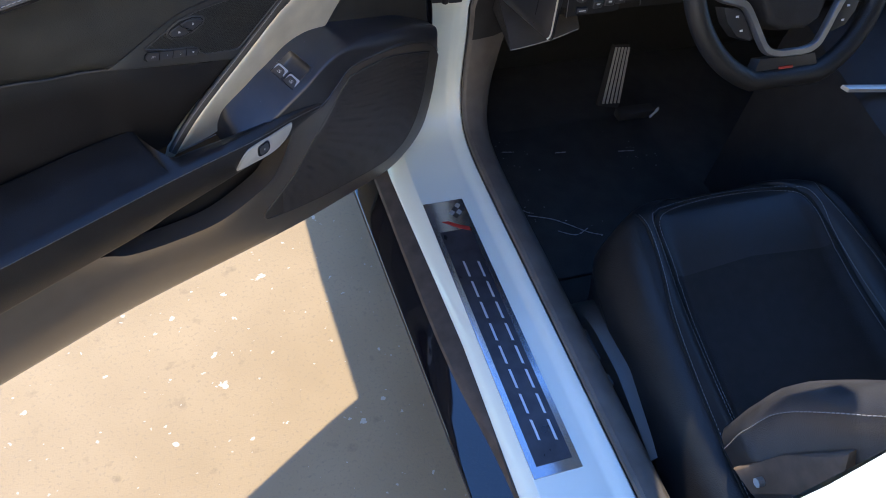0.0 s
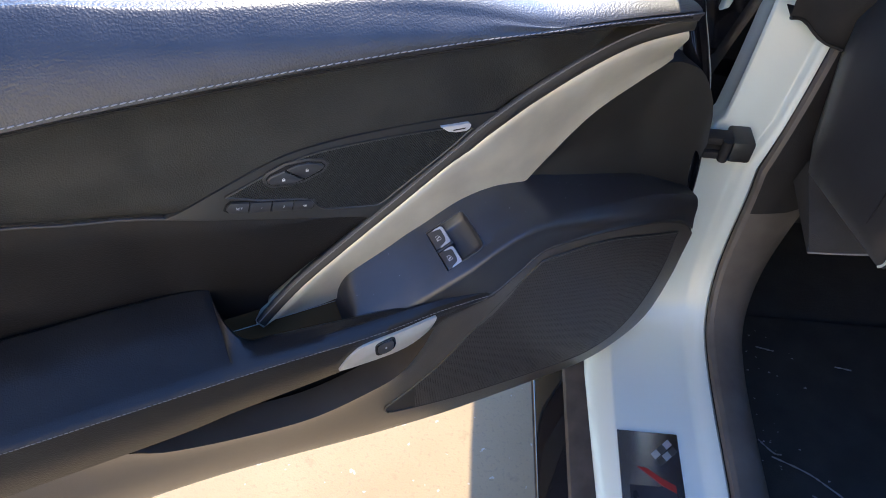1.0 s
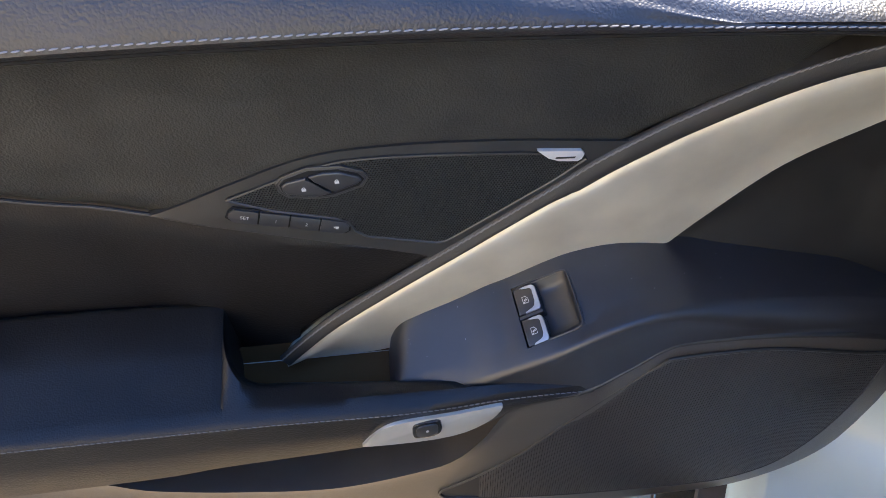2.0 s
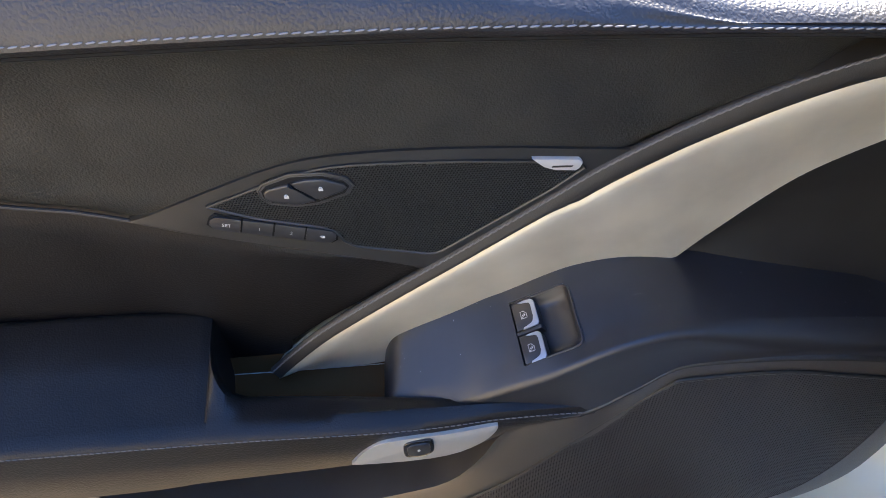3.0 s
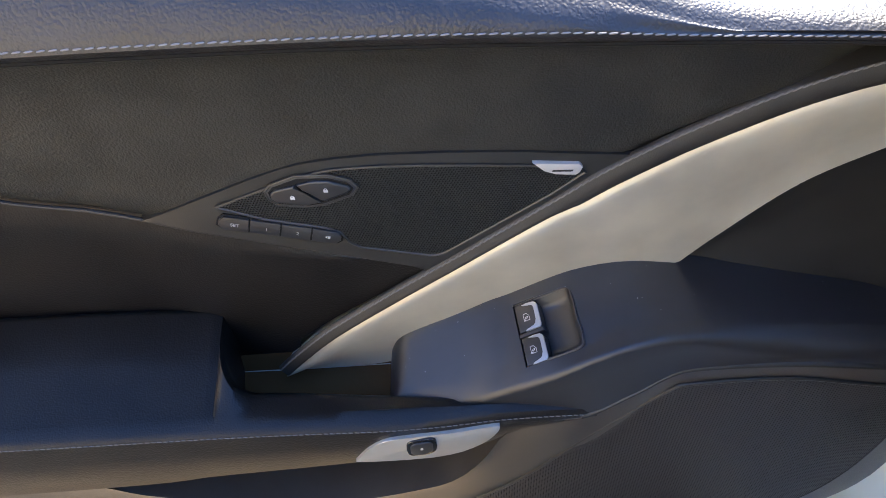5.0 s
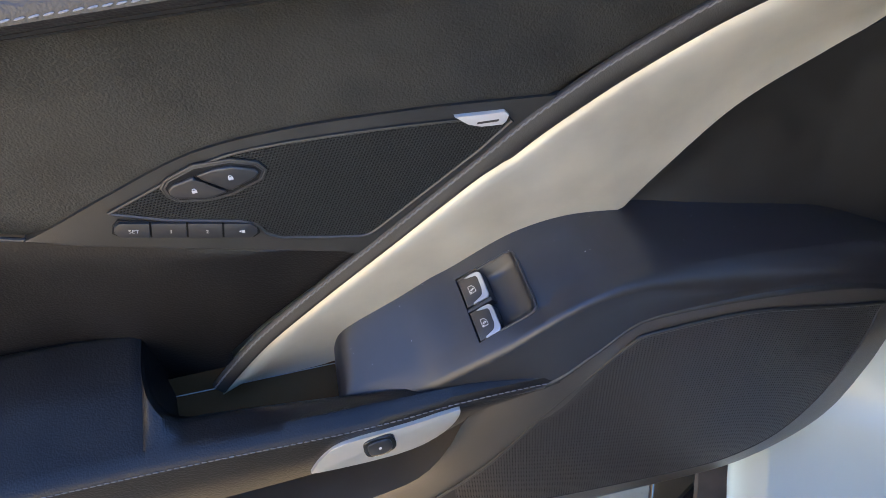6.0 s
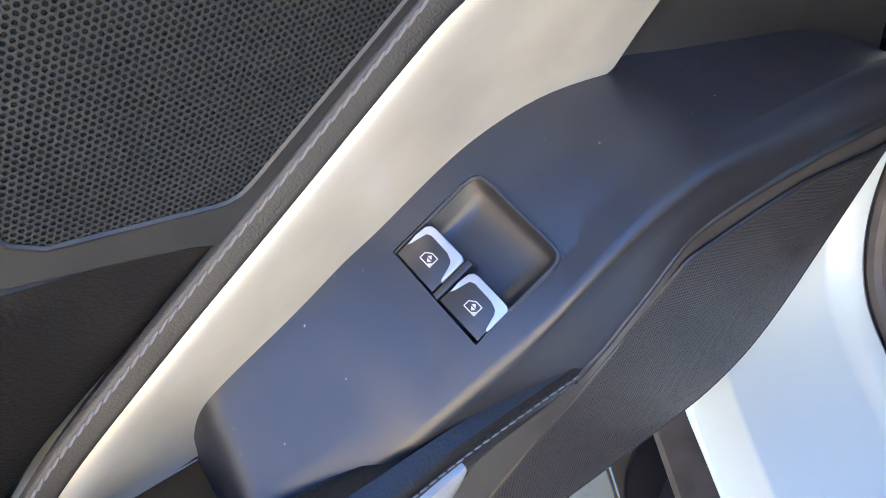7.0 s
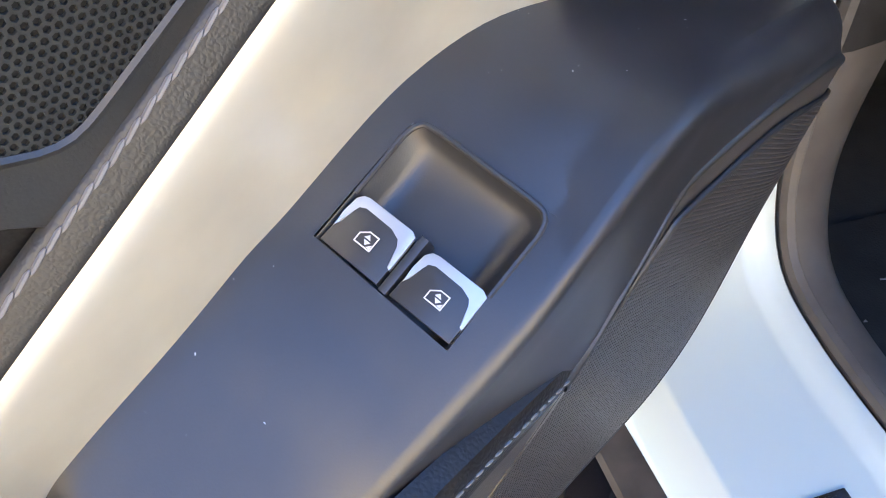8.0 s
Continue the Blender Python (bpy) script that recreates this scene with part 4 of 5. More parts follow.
def sill_plate():
    ob = part("sill_plate", box(0.0, 0.078, -0.557, 0.0, 0.3235, 0.3262, 0.0008), PLATE, None, "brushed metal sill plate with dark inlay and raised lettering bars")
    tagged(ob, category="sill plate")
    part("inlay", box(0.010, 0.068, -0.540, -0.075, 0.3262, 0.3266), PLATE_DARK, ob, "dark grey inlay", smooth=False)
    # maker's lettering as plain bright bars
    for k in range(8):
        y = -0.148 - k * 0.0455
        for bar in (((0.0285, 0.0), (0.0325, -0.0015), (0.0325, -0.0360), (0.0285, -0.0345)), ((0.0545, -0.006), (0.0585, -0.0075), (0.0585, -0.0420), (0.0545, -0.0405))):
            part("letter_bar", prism([(x, y + dy, 0.3272) for x, dy in bar], (0, 0, -0.0008), 0.0003), CHROME, ob, smooth=False)
    # crossed flags as plain shapes
    for k in range(3):
        for j in range(2):
            bm = prism([(0.046 + 0.008 * k - 0.006 * (j - 1), -0.047 + 0.0075 * k + 0.009 * j, 0.3268) for _ in (0,)] + [(0.0535 + 0.008 * k - 0.006 * (j - 1), -0.040 + 0.0075 * k + 0.009 * j, 0.3268), (0.0485 + 0.008 * k - 0.006 * (j - 1), -0.033 + 0.0075 * k + 0.009 * j, 0.3268), (0.041 + 0.008 * k - 0.006 * (j - 1), -0.040 + 0.0075 * k + 0.009 * j, 0.3268)], (0, 0, -0.0008))
            part("emblem_tile", bm, CHROME if (k + j) % 2 else KEY, ob, smooth=False)
    part("emblem_flag", prism([(0.022, -0.050, 0.3270), (0.034, -0.0515, 0.3270), (0.052, -0.064, 0.3270), (0.068, -0.072, 0.3270), (0.068, -0.082, 0.3270), (0.054, -0.075, 0.3270), (0.040, -0.064, 0.3270)], (0, 0, -0.001)), RED, ob, "red enamel flag", smooth=False)


def check_strap():
    ob = empty("door_check", pose(0.09, 0.235, 0.62), "black door check strap bracket on the pillar", "door check")
    part("bracket", box(0.004, 0.032, -0.008, 0.03, -0.021, 0.010, 0.004), TRIM, ob)
    for z in (-0.018, 0.004):
        part("jaw", box(-0.028, 0.004, -0.008, 0.012, z, z + 0.011, 0.003), RUBBER, ob)
    part("arm", box(-0.07, -0.005, -0.003, 0.007, -0.007, 0.004, 0.002), RUBBER, ob)
    part("roller", tube([(-0.004, -0.010, -0.016), (-0.004, -0.010, 0.014)], 0.006, 10), RUBBER, ob)
    part("hinge_cover", prism([(-0.06, 0.345, 0.5), (0.10, 0.33, 0.5), (0.135, 0.345, 0.80), (0.13, 0.36, 0.92), (-0.06, 0.36, 0.9)], (0, 0.02, 0), 0.006), GLOSS, CAR, "gloss black hinge cover")
    part("fender_flange", prism([(0.060, 0.335, 0.74), (0.070, 0.335, 0.745), (0.082, 0.335, 0.80), (0.085, 0.335, 0.86), (0.066, 0.335, 0.86), (0.066, 0.335, 0.79)], (0, 0.01, 0), 0.003), PAINT, CAR, "white fender flange")


def shell_body():
    """Fender ahead, quarter behind; unseen roof, pillar and bonnet added to shade the cabin."""
    part("front_fender", loft([[(0.10, y, 0.88), (0.0, y, 0.86), (-0.05 - 0.03 * f, y, 0.80), (-0.08 - 0.03 * f, y, 0.66), (-0.09 - 0.02 * f, y, 0.45), (-0.075, y, 0.28), (-0.07, y, 0.12)] for y, f in ((0.30, 0.0), (0.36, 0.2), (0.55, 0.6), (0.9, 1.0), (1.3, 1.0))] + [[(0.10, y, 0.88 + d), (0.0, y, 0.86 + d), (-0.07, y, 0.80 + d), (-0.09, y, 0.66 + 0.7 * d), (-0.09, y, 0.45 + 0.4 * d), (-0.06, y, 0.28), (-0.05, y, 0.14)] for y, d in ((1.6, -0.09), (1.85, -0.19), (2.0, -0.33))]), PAINT, CAR, "white front fender")
    part("bonnet", loft([[(0.08, y, 0.87 + d), (0.4, y, 0.92 + d), (0.9, y, 0.94 + d), (1.4, y, 0.92 + d), (1.75, y, 0.86 + d)] for y, d in ((0.42, 0.0), (0.8, 0.0), (1.3, -0.03), (1.6, -0.09), (1.85, -0.19), (2.0, -0.33), (2.05, -0.55), (2.0, -0.72))]), PAINT, CAR, "white bonnet and nose")
    part("right_side", loft([[(1.60, y, z + 0.015), (1.72, y, z), (1.79, y, z - 0.08), (1.81, y, 0.55 * z + 0.12), (1.79, y, 0.40 * z), (1.74, y, 0.12)] for y, z in ((-2.0, 0.78), (-1.6, 0.93), (-1.1, 0.92), (-0.7, 0.86), (0.0, 0.86), (0.45, 0.87), (1.3, 0.83), (1.7, 0.74), (2.0, 0.55))]), PAINT, CAR, "white far body side")
    part("rear_deck", loft([[(0.06, y, z - 0.05), (0.3, y, z), (0.9, y, z + 0.02), (1.5, y, z), (1.7, y, z - 0.05)] for y, z in ((-1.38, 1.03), (-1.6, 0.98), (-1.9, 0.93), (-2.02, 0.86), (-2.08, 0.6), (-2.0, 0.25))]), PAINT, CAR, "white rear deck and tail")
    part("quarter_panel", loft([[(0.16, y, 0.10), (-0.04, y, 0.12), (-0.09, y, 0.40), (-0.12, y, 0.70), (-0.09, y + 0.01, z), (0.06, y + 0.025, z + 0.002), (0.22, y + 0.05, z + 0.004)] for y, z in ((-0.815, 0.80), (-0.86, 0.815), (-1.1, 0.92), (-1.6, 0.95), (-2.0, 0.85))]), PAINT, CAR, "white rear quarter panel")
    part("lock_pillar", loft([[(0.16, -0.80, 0.10), (0.16, -0.79, 0.40), (0.17, -0.775, 0.70), (0.19, -0.768, 0.79)], [(-0.04, -0.82, 0.12), (-0.085, -0.82, 0.40), (-0.11, -0.815, 0.70), (-0.09, -0.805, 0.80)]]), PAINT, CAR, "white lock pillar face")
    part("roof", loft([[(0.31, y, z - 0.04), (0.42, y, z), (0.9, y, z + 0.03), (1.44, y, z), (1.56, y, z - 0.06)] for y, z in ((-0.15, 1.20), (-0.35, 1.22), (-0.8, 1.21), (-1.4, 1.05))]), PAINT, CAR, "unseen white roof that shades the cabin")
    # out of view and spread far outwards to keep the sun off the sill
    part("shade_pillar", loft([[(x - 0.19, y, z - 0.04), (x - 0.12, y, z + 0.01), (x, y, z + 0.03), (x + w, y, z + 0.01), (x + w + 0.01, y, z - 0.03), (x - 0.04, y, z - 0.07)] for x, y, z, w in ((0.12, 0.50, 0.88, 0.09), (0.15, 0.15, 1.03, 0.06), (0.26, -0.15, 1.16, 0.01))], closed=True, caps=True), PAINT, CAR, "white windscreen pillar, widened to shade the sill")
    for x, y in ((0.06, 1.15), (1.66, 1.15), (0.06, -1.45), (1.66, -1.45)):
        wheel = part("wheel", tube([(x - 0.11, y, 0.33), (x + 0.11, y, 0.33)], 0.23, 24), PEDAL, CAR, "grey alloy wheel")
        part("tyre", loft([[(x + a, y + r * math.cos(t), 0.33 + r * math.sin(t)) for t in (2 * math.pi * k / 32 for k in range(32))] for a, r in ((-0.105, 0.225), (-0.115, 0.26), (-0.11, 0.315), (-0.09, 0.33), (0.09, 0.33), (0.11, 0.315), (0.115, 0.26), (0.105, 0.225))], closed=True), RUBBER, wheel, "black rubber tyre")
    part("firewall", box(0.15, 1.65, 0.62, 0.66, 0.1, 0.9), TRIM, CAR)
    part("far_side", box(1.62, 1.68, -1.5, 0.66, 0.1, 0.80), TRIM, CAR)
    part("rear_bulkhead", box(0.2, 1.65, -1.0, -0.95, 0.1, 0.85), TRIM, CAR)


def cabin():
    tagged(part("floor_pan", box(0.17, 1.62, -0.95, 0.62, 0.10, 0.13), CARPET, CAR, "black carpet", smooth=False))
    mat_ob = part("floor_mat", box(0.24, 0.70, -0.10, 0.36, 0.13, 0.142, 0.005), CARPET, None, "black carpet floor mat under clear film")
    tagged(mat_ob, category="floor mat")
    # glints along the film's creases, drawn as pale tubes
    for pts in (((0.285, 0.082), (0.33, 0.058), (0.36, 0.036), (0.40, 0.006), (0.425, -0.014)), ((0.30, 0.289), (0.328, 0.280)), ((0.43, 0.262), (0.452, 0.252)), ((0.59, 0.236), (0.625, 0.223)), ((0.33, 0.02), (0.37, 0.005), (0.40, 0.012)), ((0.27, 0.11), (0.285, 0.085), (0.30, 0.086))):
        ridge = spline([(x, y, 0.146 + 0.004 * math.sin(2.3 * k + x * 40)) for k, (x, y) in enumerate(pts)], 6)
        part("film_glint", tube(ridge, [0.0004 + 0.0014 * abs(math.sin(1.3 * k + 20 * pts[0][0])) for k in range(len(ridge))], 5), WRAP, mat_ob, "clear film glint drawn as a pale tube")
    # smaller glints on the film, scattered as pale flakes
    rnd = random.Random(11)
    crumbs = bmesh.new()
    for k in range(70):
        x, y = rnd.choice(((0.27, 0.10), (0.30, 0.27), (0.42, -0.01), (0.62, 0.22)))
        x, y, r, t = x + rnd.gauss(0, 0.03), y + rnd.gauss(0, 0.035), rnd.uniform(0.0006, 0.0024), rnd.uniform(0, 6.28)
        if not (0.245 < x < 0.69 and -0.09 < y < 0.35):
            continue
        c = Vector((x, y, 0.1435))
        crumbs.faces.new([crumbs.verts.new(c + Vector((math.cos(t + a) * r * m, math.sin(t + a) * r, rnd.uniform(0, 0.0016)))) for a, m in ((0, 2.2), (2.1, 1), (4.2, 1))])
    part("film_glint_flakes", crumbs, WRAP, mat_ob, "clear film glints drawn as pale flakes", smooth=False, kind="stuff")
    draped = []
    for i, f in enumerate(steps(0, 1, 36)):
        x = 0.112 + 0.30 * f
        zb = 0.780 - 0.5 * min(x - 0.112, 0.085) - 0.02 * max(0, x - 0.197) + 0.004 * math.sin(31 * f)
        row = [(x, 0.285, zb + 0.003)]
        for j, g in enumerate(steps(0, 1, 16)):
            fold = 0.007 * math.sin(17 * f + 5 * g + 2 * math.sin(9 * g)) + 0.005 * math.sin(41 * f - 7 * g) * g
            row.append((x + 0.02 * g, 0.262 - 0.05 * math.sin(math.pi * min(1, g)) * min(1, f * 4) + fold, zb + 0.24 * g))
        draped.append(row)
    hem = [Vector(row[1]) + Vector((0, -0.001, 0)) for row in draped]
    cover = tagged(part("dash_corner_cover", loft(draped), DASH, None, "loose black cover over the dash corner"), category="cover")
    part("hem", tube(hem, 0.0022, 6), DASH, cover, "rolled black hem")
    accelerator()
    brake()


def dashboard():
    dash = empty("dashboard", pose(0, 0, 0), "black leather dashboard with silver edge and air vent", "dashboard")
    part("dash_body", loft([[(x, 0.50, 0.93), (x, 0.22, 0.93), (x, 0.10, 0.905), (x, 0.065, 0.87), (x, 0.055, 0.78), (x, 0.05, 0.69), (x, 0.07, 0.665), (x, 0.20, 0.65), (x, 0.50, 0.62)] for x in (0.205, 0.25, 0.5, 0.9, 1.5)], closed=True, caps=True), DASH, dash, "black leather dash")
    rows = []
    for z, f in ((0.650, 0.0), (0.656, 0.5), (0.67, 0.9), (0.70, 1.0), (0.76, 1.0), (0.82, 0.9), (0.88, 0.6), (0.93, 0.0)):
        back = Vector((0.159 + 0.10 * (z - 0.659), 0.165 + 0.55 * (z - 0.659), z))
        tip = Vector((0.193, 0.026 + 0.05 * max(0, z - 0.86), z))
        row = [Vector((0.30, 0.30, z)), back + Vector((0.02, 0.06, 0))]
        row += [back.lerp(tip, g) + Vector((-0.009 * f * math.sin(math.pi * g) - 0.002 * f, 0, 0)) for g in steps(0, 1, 8)]
        rows.append(row + [Vector((0.199, 0.021, z)), Vector((0.206, 0.026, z)), Vector((0.216, 0.05, z))])
    part("end_bolster", loft(rows, closed=True, caps=True), BRACE, dash, "padded black end bolster")
    part("silver_edge", tube(spline([(0.190, 0.019, 0.655), (0.194, 0.0175, 0.668), (0.192, 0.018, 0.735), (0.193, 0.020, 0.80), (0.197, 0.035, 0.87), (0.21, 0.07, 0.92)], 6), 0.0015, 6), SILVER, dash, "silver trim edge")
    part("bolster_seam", tube(spline([(0.181, 0.058, 0.662), (0.180, 0.056, 0.70), (0.180, 0.060, 0.80), (0.188, 0.075, 0.90)], 6), 0.0010, 6), VOID, dash, "dark sewn seam")
    knee = spline([(0.178, 0.116, 0.568), (0.205, 0.106, 0.580), (0.243, 0.092, 0.600), (0.285, 0.084, 0.622)], 6)
    part("knee_panel", loft([[p, p + Vector((0, -0.003, 0.004)), p + Vector((-0.004, 0.02, 0.030)), p + Vector((-0.006, 0.08, 0.070)), p + Vector((0, 0.10, 0.02))] for p in knee], closed=True, caps=True), DASH, dash, "black lower dash edge")
    # highlight on the lower dash edge, made as a thin pale tube
    part("knee_highlight", tube([p + Vector((0, -0.002, 0.001)) for p in knee], 0.0011, 6), THREAD, dash, "pale tube drawn as the edge highlight")
    vent = part("vent_frame", tube(spline([(0.226, 0.046, 0.768), (0.221, 0.047, 0.85), (0.235, 0.052, 0.882), (0.272, 0.052, 0.882), (0.287, 0.050, 0.85), (0.285, 0.045, 0.782), (0.268, 0.044, 0.764), (0.226, 0.046, 0.768)], 5), 0.0022, 6), DASH, dash, "oval air vent frame")
    part("vent_well", prism([(0.227, 0.047, 0.769), (0.222, 0.048, 0.85), (0.236, 0.053, 0.880), (0.271, 0.053, 0.880), (0.286, 0.051, 0.85), (0.284, 0.046, 0.783), (0.267, 0.045, 0.766)], (0, 0.01, 0)), VOID, vent, smooth=False)
    for k in range(6):
        part("vane", box(0.227, 0.284, 0.036, 0.047, 0.780 + k * 0.016, 0.7825 + k * 0.016, 0.001, 1), DASH, vent)
    part("vane_tab", box(0.252, 0.270, 0.031, 0.036, 0.818, 0.8215), PEDAL, vent, smooth=False)
    panel = part("switch_panel", prism([(0.233, 0.0480, 0.672), (0.227, 0.0505, 0.735), (0.322, 0.0505, 0.731), (0.330, 0.0485, 0.676)], (0, 0.01, 0), 0.002), BRACE, dash, "lighting switch panel")
    part("panel_edge", tube([(0.233, 0.0475, 0.672), (0.227, 0.050, 0.735)], 0.0008, 5), THREAD, panel, "pale panel joint")
    part("panel_edge", tube([(0.367, 0.046, 0.684), (0.352, 0.046, 0.747)], 0.0008, 5), THREAD, panel, "pale panel joint")
    part("light_knob", tube([(0.248, 0.048, 0.714), (0.248, 0.037, 0.715)], 0.0105, 18), KEY, panel, "round light switch")
    for a in (0, 1):
        part("knob_mark", box(0.248 - (0.006, 0.001)[a], 0.248 + (0.006, 0.001)[a], 0.0355, 0.0368, 0.715 - (0.001, 0.006)[a], 0.715 + (0.001, 0.006)[a]), MARK, panel, smooth=False)
    part("toggle", box(0.247, 0.267, 0.043, 0.050, 0.681, 0.690, 0.001, 1), KEY, panel)
    part("button_mark", box(0.251, 0.263, 0.0422, 0.0428, 0.6848, 0.6864), MARK, panel, smooth=False)
    for x, z in ((0.284, 0.694), (0.305, 0.697), (0.325, 0.699)):
        part("dash_button", box(x - 0.009, x + 0.009, 0.043, 0.051, z - 0.007, z + 0.007, 0.0015, 1), KEY, panel, "small dash button")
        part("button_mark", box(x - 0.003, x + 0.003, 0.0422, 0.0428, z, z + 0.003), MARK, panel, smooth=False)
    part("cluster_ring", tube(spline([(0.44, 0.03, 0.745), (0.396, 0.038, 0.752), (0.352, 0.042, 0.764), (0.331, 0.042, 0.787), (0.322, 0.042, 0.825), (0.335, 0.045, 0.88), (0.39, 0.05, 0.93)], 6), 0.0065, 8), SILVER, dash, "silver instrument surround")
    # unseen hood, added so that direct sun misses the steering wheel rim
    part("instrument_hood", loft([[(x, 0.20, 0.925), (x, 0.08, 0.955 - 0.06 * f), (x, -0.015, 0.975 - 0.10 * f), (x, -0.022, 0.967 - 0.10 * f), (x, 0.07, 0.935 - 0.06 * f), (x, 0.20, 0.915)] for x, f in ((0.31, 1.0), (0.34, 0.35), (0.40, 0.05), (0.48, 0.0), (0.56, 0.05), (0.62, 0.35), (0.65, 1.0))], closed=True, caps=True), DASH, dash, "black instrument hood added out of view as sunshade")
    part("stalk", tube([(0.42, 0.03, 0.795), (0.36, 0.012, 0.800), (0.340, 0.004, 0.806), (0.336, -0.001, 0.808)], [0.007, 0.009, 0.015, 0.015], 16), KEY, dash, "black indicator stalk")


def accelerator():
    ped = empty("accelerator_pedal", pose(0.578, 0.33, 0.30, -18, 6, 0), "aluminium accelerator pedal with black rubber ribs", "pedal")
    part("pad", prism([(-0.030, -0.004, -0.072), (0.028, -0.004, -0.080), (0.021, -0.004, 0.075), (-0.021, -0.004, 0.075)], (0, 0.012, 0), 0.002), RUBBER, ped)
    for k in range(5):
        f = -0.022 + k * 0.0108
        part("strip", prism([(f, -0.0065, -0.066), (f + 0.0055, -0.0065, -0.067), (f * 0.8 + 0.005, -0.0065, 0.070), (f * 0.8, -0.0065, 0.070)], (0, 0.004, 0), 0.0006), BEZEL, ped)


def brake():
    ob = empty("pedal_foot", pose(0.66, 0.31, 0.19), "dark pedal bracket with bare metal corner", "pedal")
    part("bracket", box(-0.05, 0.05, -0.01, 0.02, -0.012, 0.012, 0.004), RUBBER, ob)
    part("corner", prism([(0.040, -0.013, -0.012), (0.056, -0.013, 0.010), (0.056, -0.013, 0.018), (0.036, -0.013, -0.006)], (0, 0.006, 0), 0.001), BADGE, ob, "bare metal corner")


def seat():
    """Bucket seat: a grooved cushion between bolsters, backrest behind."""
    ob = empty("bucket_seat", pose(0.505, -0.40, 0.13), "black leather bucket seat with grey double stitching", "car seat")
    half = table([(-0.34, 0.295), (-0.22, 0.293), (-0.05, 0.285), (0.10, 0.275), (0.18, 0.255), (0.215, 0.225), (0.24, 0.17), (0.255, 0.10)])
    crest = table([(-0.34, 0.225), (-0.22, 0.235), (-0.05, 0.265), (0.10, 0.30), (0.18, 0.308), (0.215, 0.300), (0.24, 0.285), (0.255, 0.265)])

    def ease(t):
        t = min(1, max(0, t))
        return t * t * (3 - 2 * t)

    def top(u, y):
        a = abs(u)
        t = min(1, max(0, (a - 0.50) / 0.22))
        z = crest(y) - 0.045 * (1 - t * t * (3 - 2 * t)) * (0.15 + 0.85 * ease((0.255 - y) / 0.26))
        if a > 0.78:
            z -= 0.10 * ((a - 0.78) / 0.22) ** 2
        z -= 0.006 * math.exp(-((a - 0.62) / 0.018) ** 2)
        z -= 0.0035 * math.exp(-((y - 0.085 + 0.02 * a) / 0.0028) ** 2) * (1 if a < 0.62 else 0)
        return z

    ys = steps(-0.34, 0.195, 84)
    for name, a, b, m, lab in (("bolster", -1, -0.62, SEAT, "black leather side bolster"), ("bolster", 0.62, 1, SEAT, "black leather side bolster")):
        part(name, loft([[(u * half(y), y, top(u, y)) for u in steps(a, b, 40)] for y in ys]), m, ob, lab)
    for span, m, lab in ((steps(-0.34, 0.083, 60), INSERT, "matte black perforated insert"), (steps(0.083, 0.195, 24), SEAT, "smooth leather front section")):
        part("insert", loft([[(u * half(y + 0.02 * (0.62 - abs(u)) * (1 if y > -0.3 else 0)), y + 0.02 * (0.62 - abs(u)) * ease((y + 0.3) / 0.2) * ease((0.195 - y) / 0.1), top(u, y + 0.02 * (0.62 - abs(u)) * ease((y + 0.3) / 0.2) * ease((0.195 - y) / 0.1))) for u in steps(-0.62, 0.62, 50)] for y in span]), m, ob, lab)
    us = steps(-1, 1, 80)
    rows = [[(u * half(y), y, top(u, y)) for u in us] for y in steps(0.195, 0.255, 20)]
    last = rows[-1]
    rows.append([(x * 0.95, 0.262, z - 0.03) for x, y, z in last])
    rows.append([(x * 0.95, 0.25, 0.10) for x, y, z in last])
    part("cushion_front", loft(rows), SEAT, ob, "black leather cushion front")
    for sx in (-1, 1):
        part("side_skirt", loft([[(sx * half(y), y, top(1, y)), (sx * (half(y) - 0.01), y, top(1, y) - 0.05), (sx * (half(y) - 0.03), y, 0.04)] for y in steps(-0.34, 0.24, 20)]), SEAT, ob)

    def seam_line(pts):
        return [(x, y, top(x / half(y), y) + 0.0012) for x, y in ((p.x, p.y) for p in spline([(a, b, 0) for a, b in pts], 10))]

    loop = [(-0.185, -0.30), (-0.180, -0.15), (-0.172, 0.0), (-0.166, 0.10), (-0.165, 0.155), (-0.156, 0.188), (-0.130, 0.208), (-0.075, 0.221), (0.0, 0.226)]
    loop += [(-x, y) for x, y in reversed(loop[:-1])]
    inner = [(x * 0.965, y - (0.006 if y > 0.15 else 0)) for x, y in loop]
    part("cushion_piping", tube(seam_line(loop), 0.0022, 6), VOID, ob, "dark piped seam")
    for line in (inner, [(x * 1.035, y + (0.005 if y > 0.15 else 0)) for x, y in loop]):
        part("seat_stitching", stitches(seam_line(line), 0.005, 0.0018, 0.0007), THREAD, ob, "pale grey thread", kind="stuff")
    for sx in (-1, 1):
        line = seam_line([(sx * x, y) for x, y in ((0.235, -0.30), (0.226, -0.12), (0.215, 0.007), (0.203, 0.07), (0.194, 0.12), (0.187, 0.17), (0.190, 0.20))])
        part("bolster_seam", tube(line, 0.0018, 6), VOID, ob, "dark sewn seam")
        part("seat_stitching", stitches([(x - sx * 0.004, y, z + 0.0004) for x, y, z in line], 0.005, 0.0018, 0.0006), THREAD, ob, "grey thread", kind="stuff")
    rows = []
    for y in steps(-0.16, 0.165, 24):
        f = math.sqrt(max(0.0, 1 - (max(0, y - 0.05) / 0.118) ** 2))
        zt = 0.10 + 0.09 * f - 0.25 * max(0, -0.02 - y)
        rows.append([(-0.27, y, 0.05), (-0.295, y, 0.07), (-0.304, y, zt - 0.03 * f), (-0.298, y, zt - 0.008), (-0.285, y, zt), (-0.25, y, zt)])
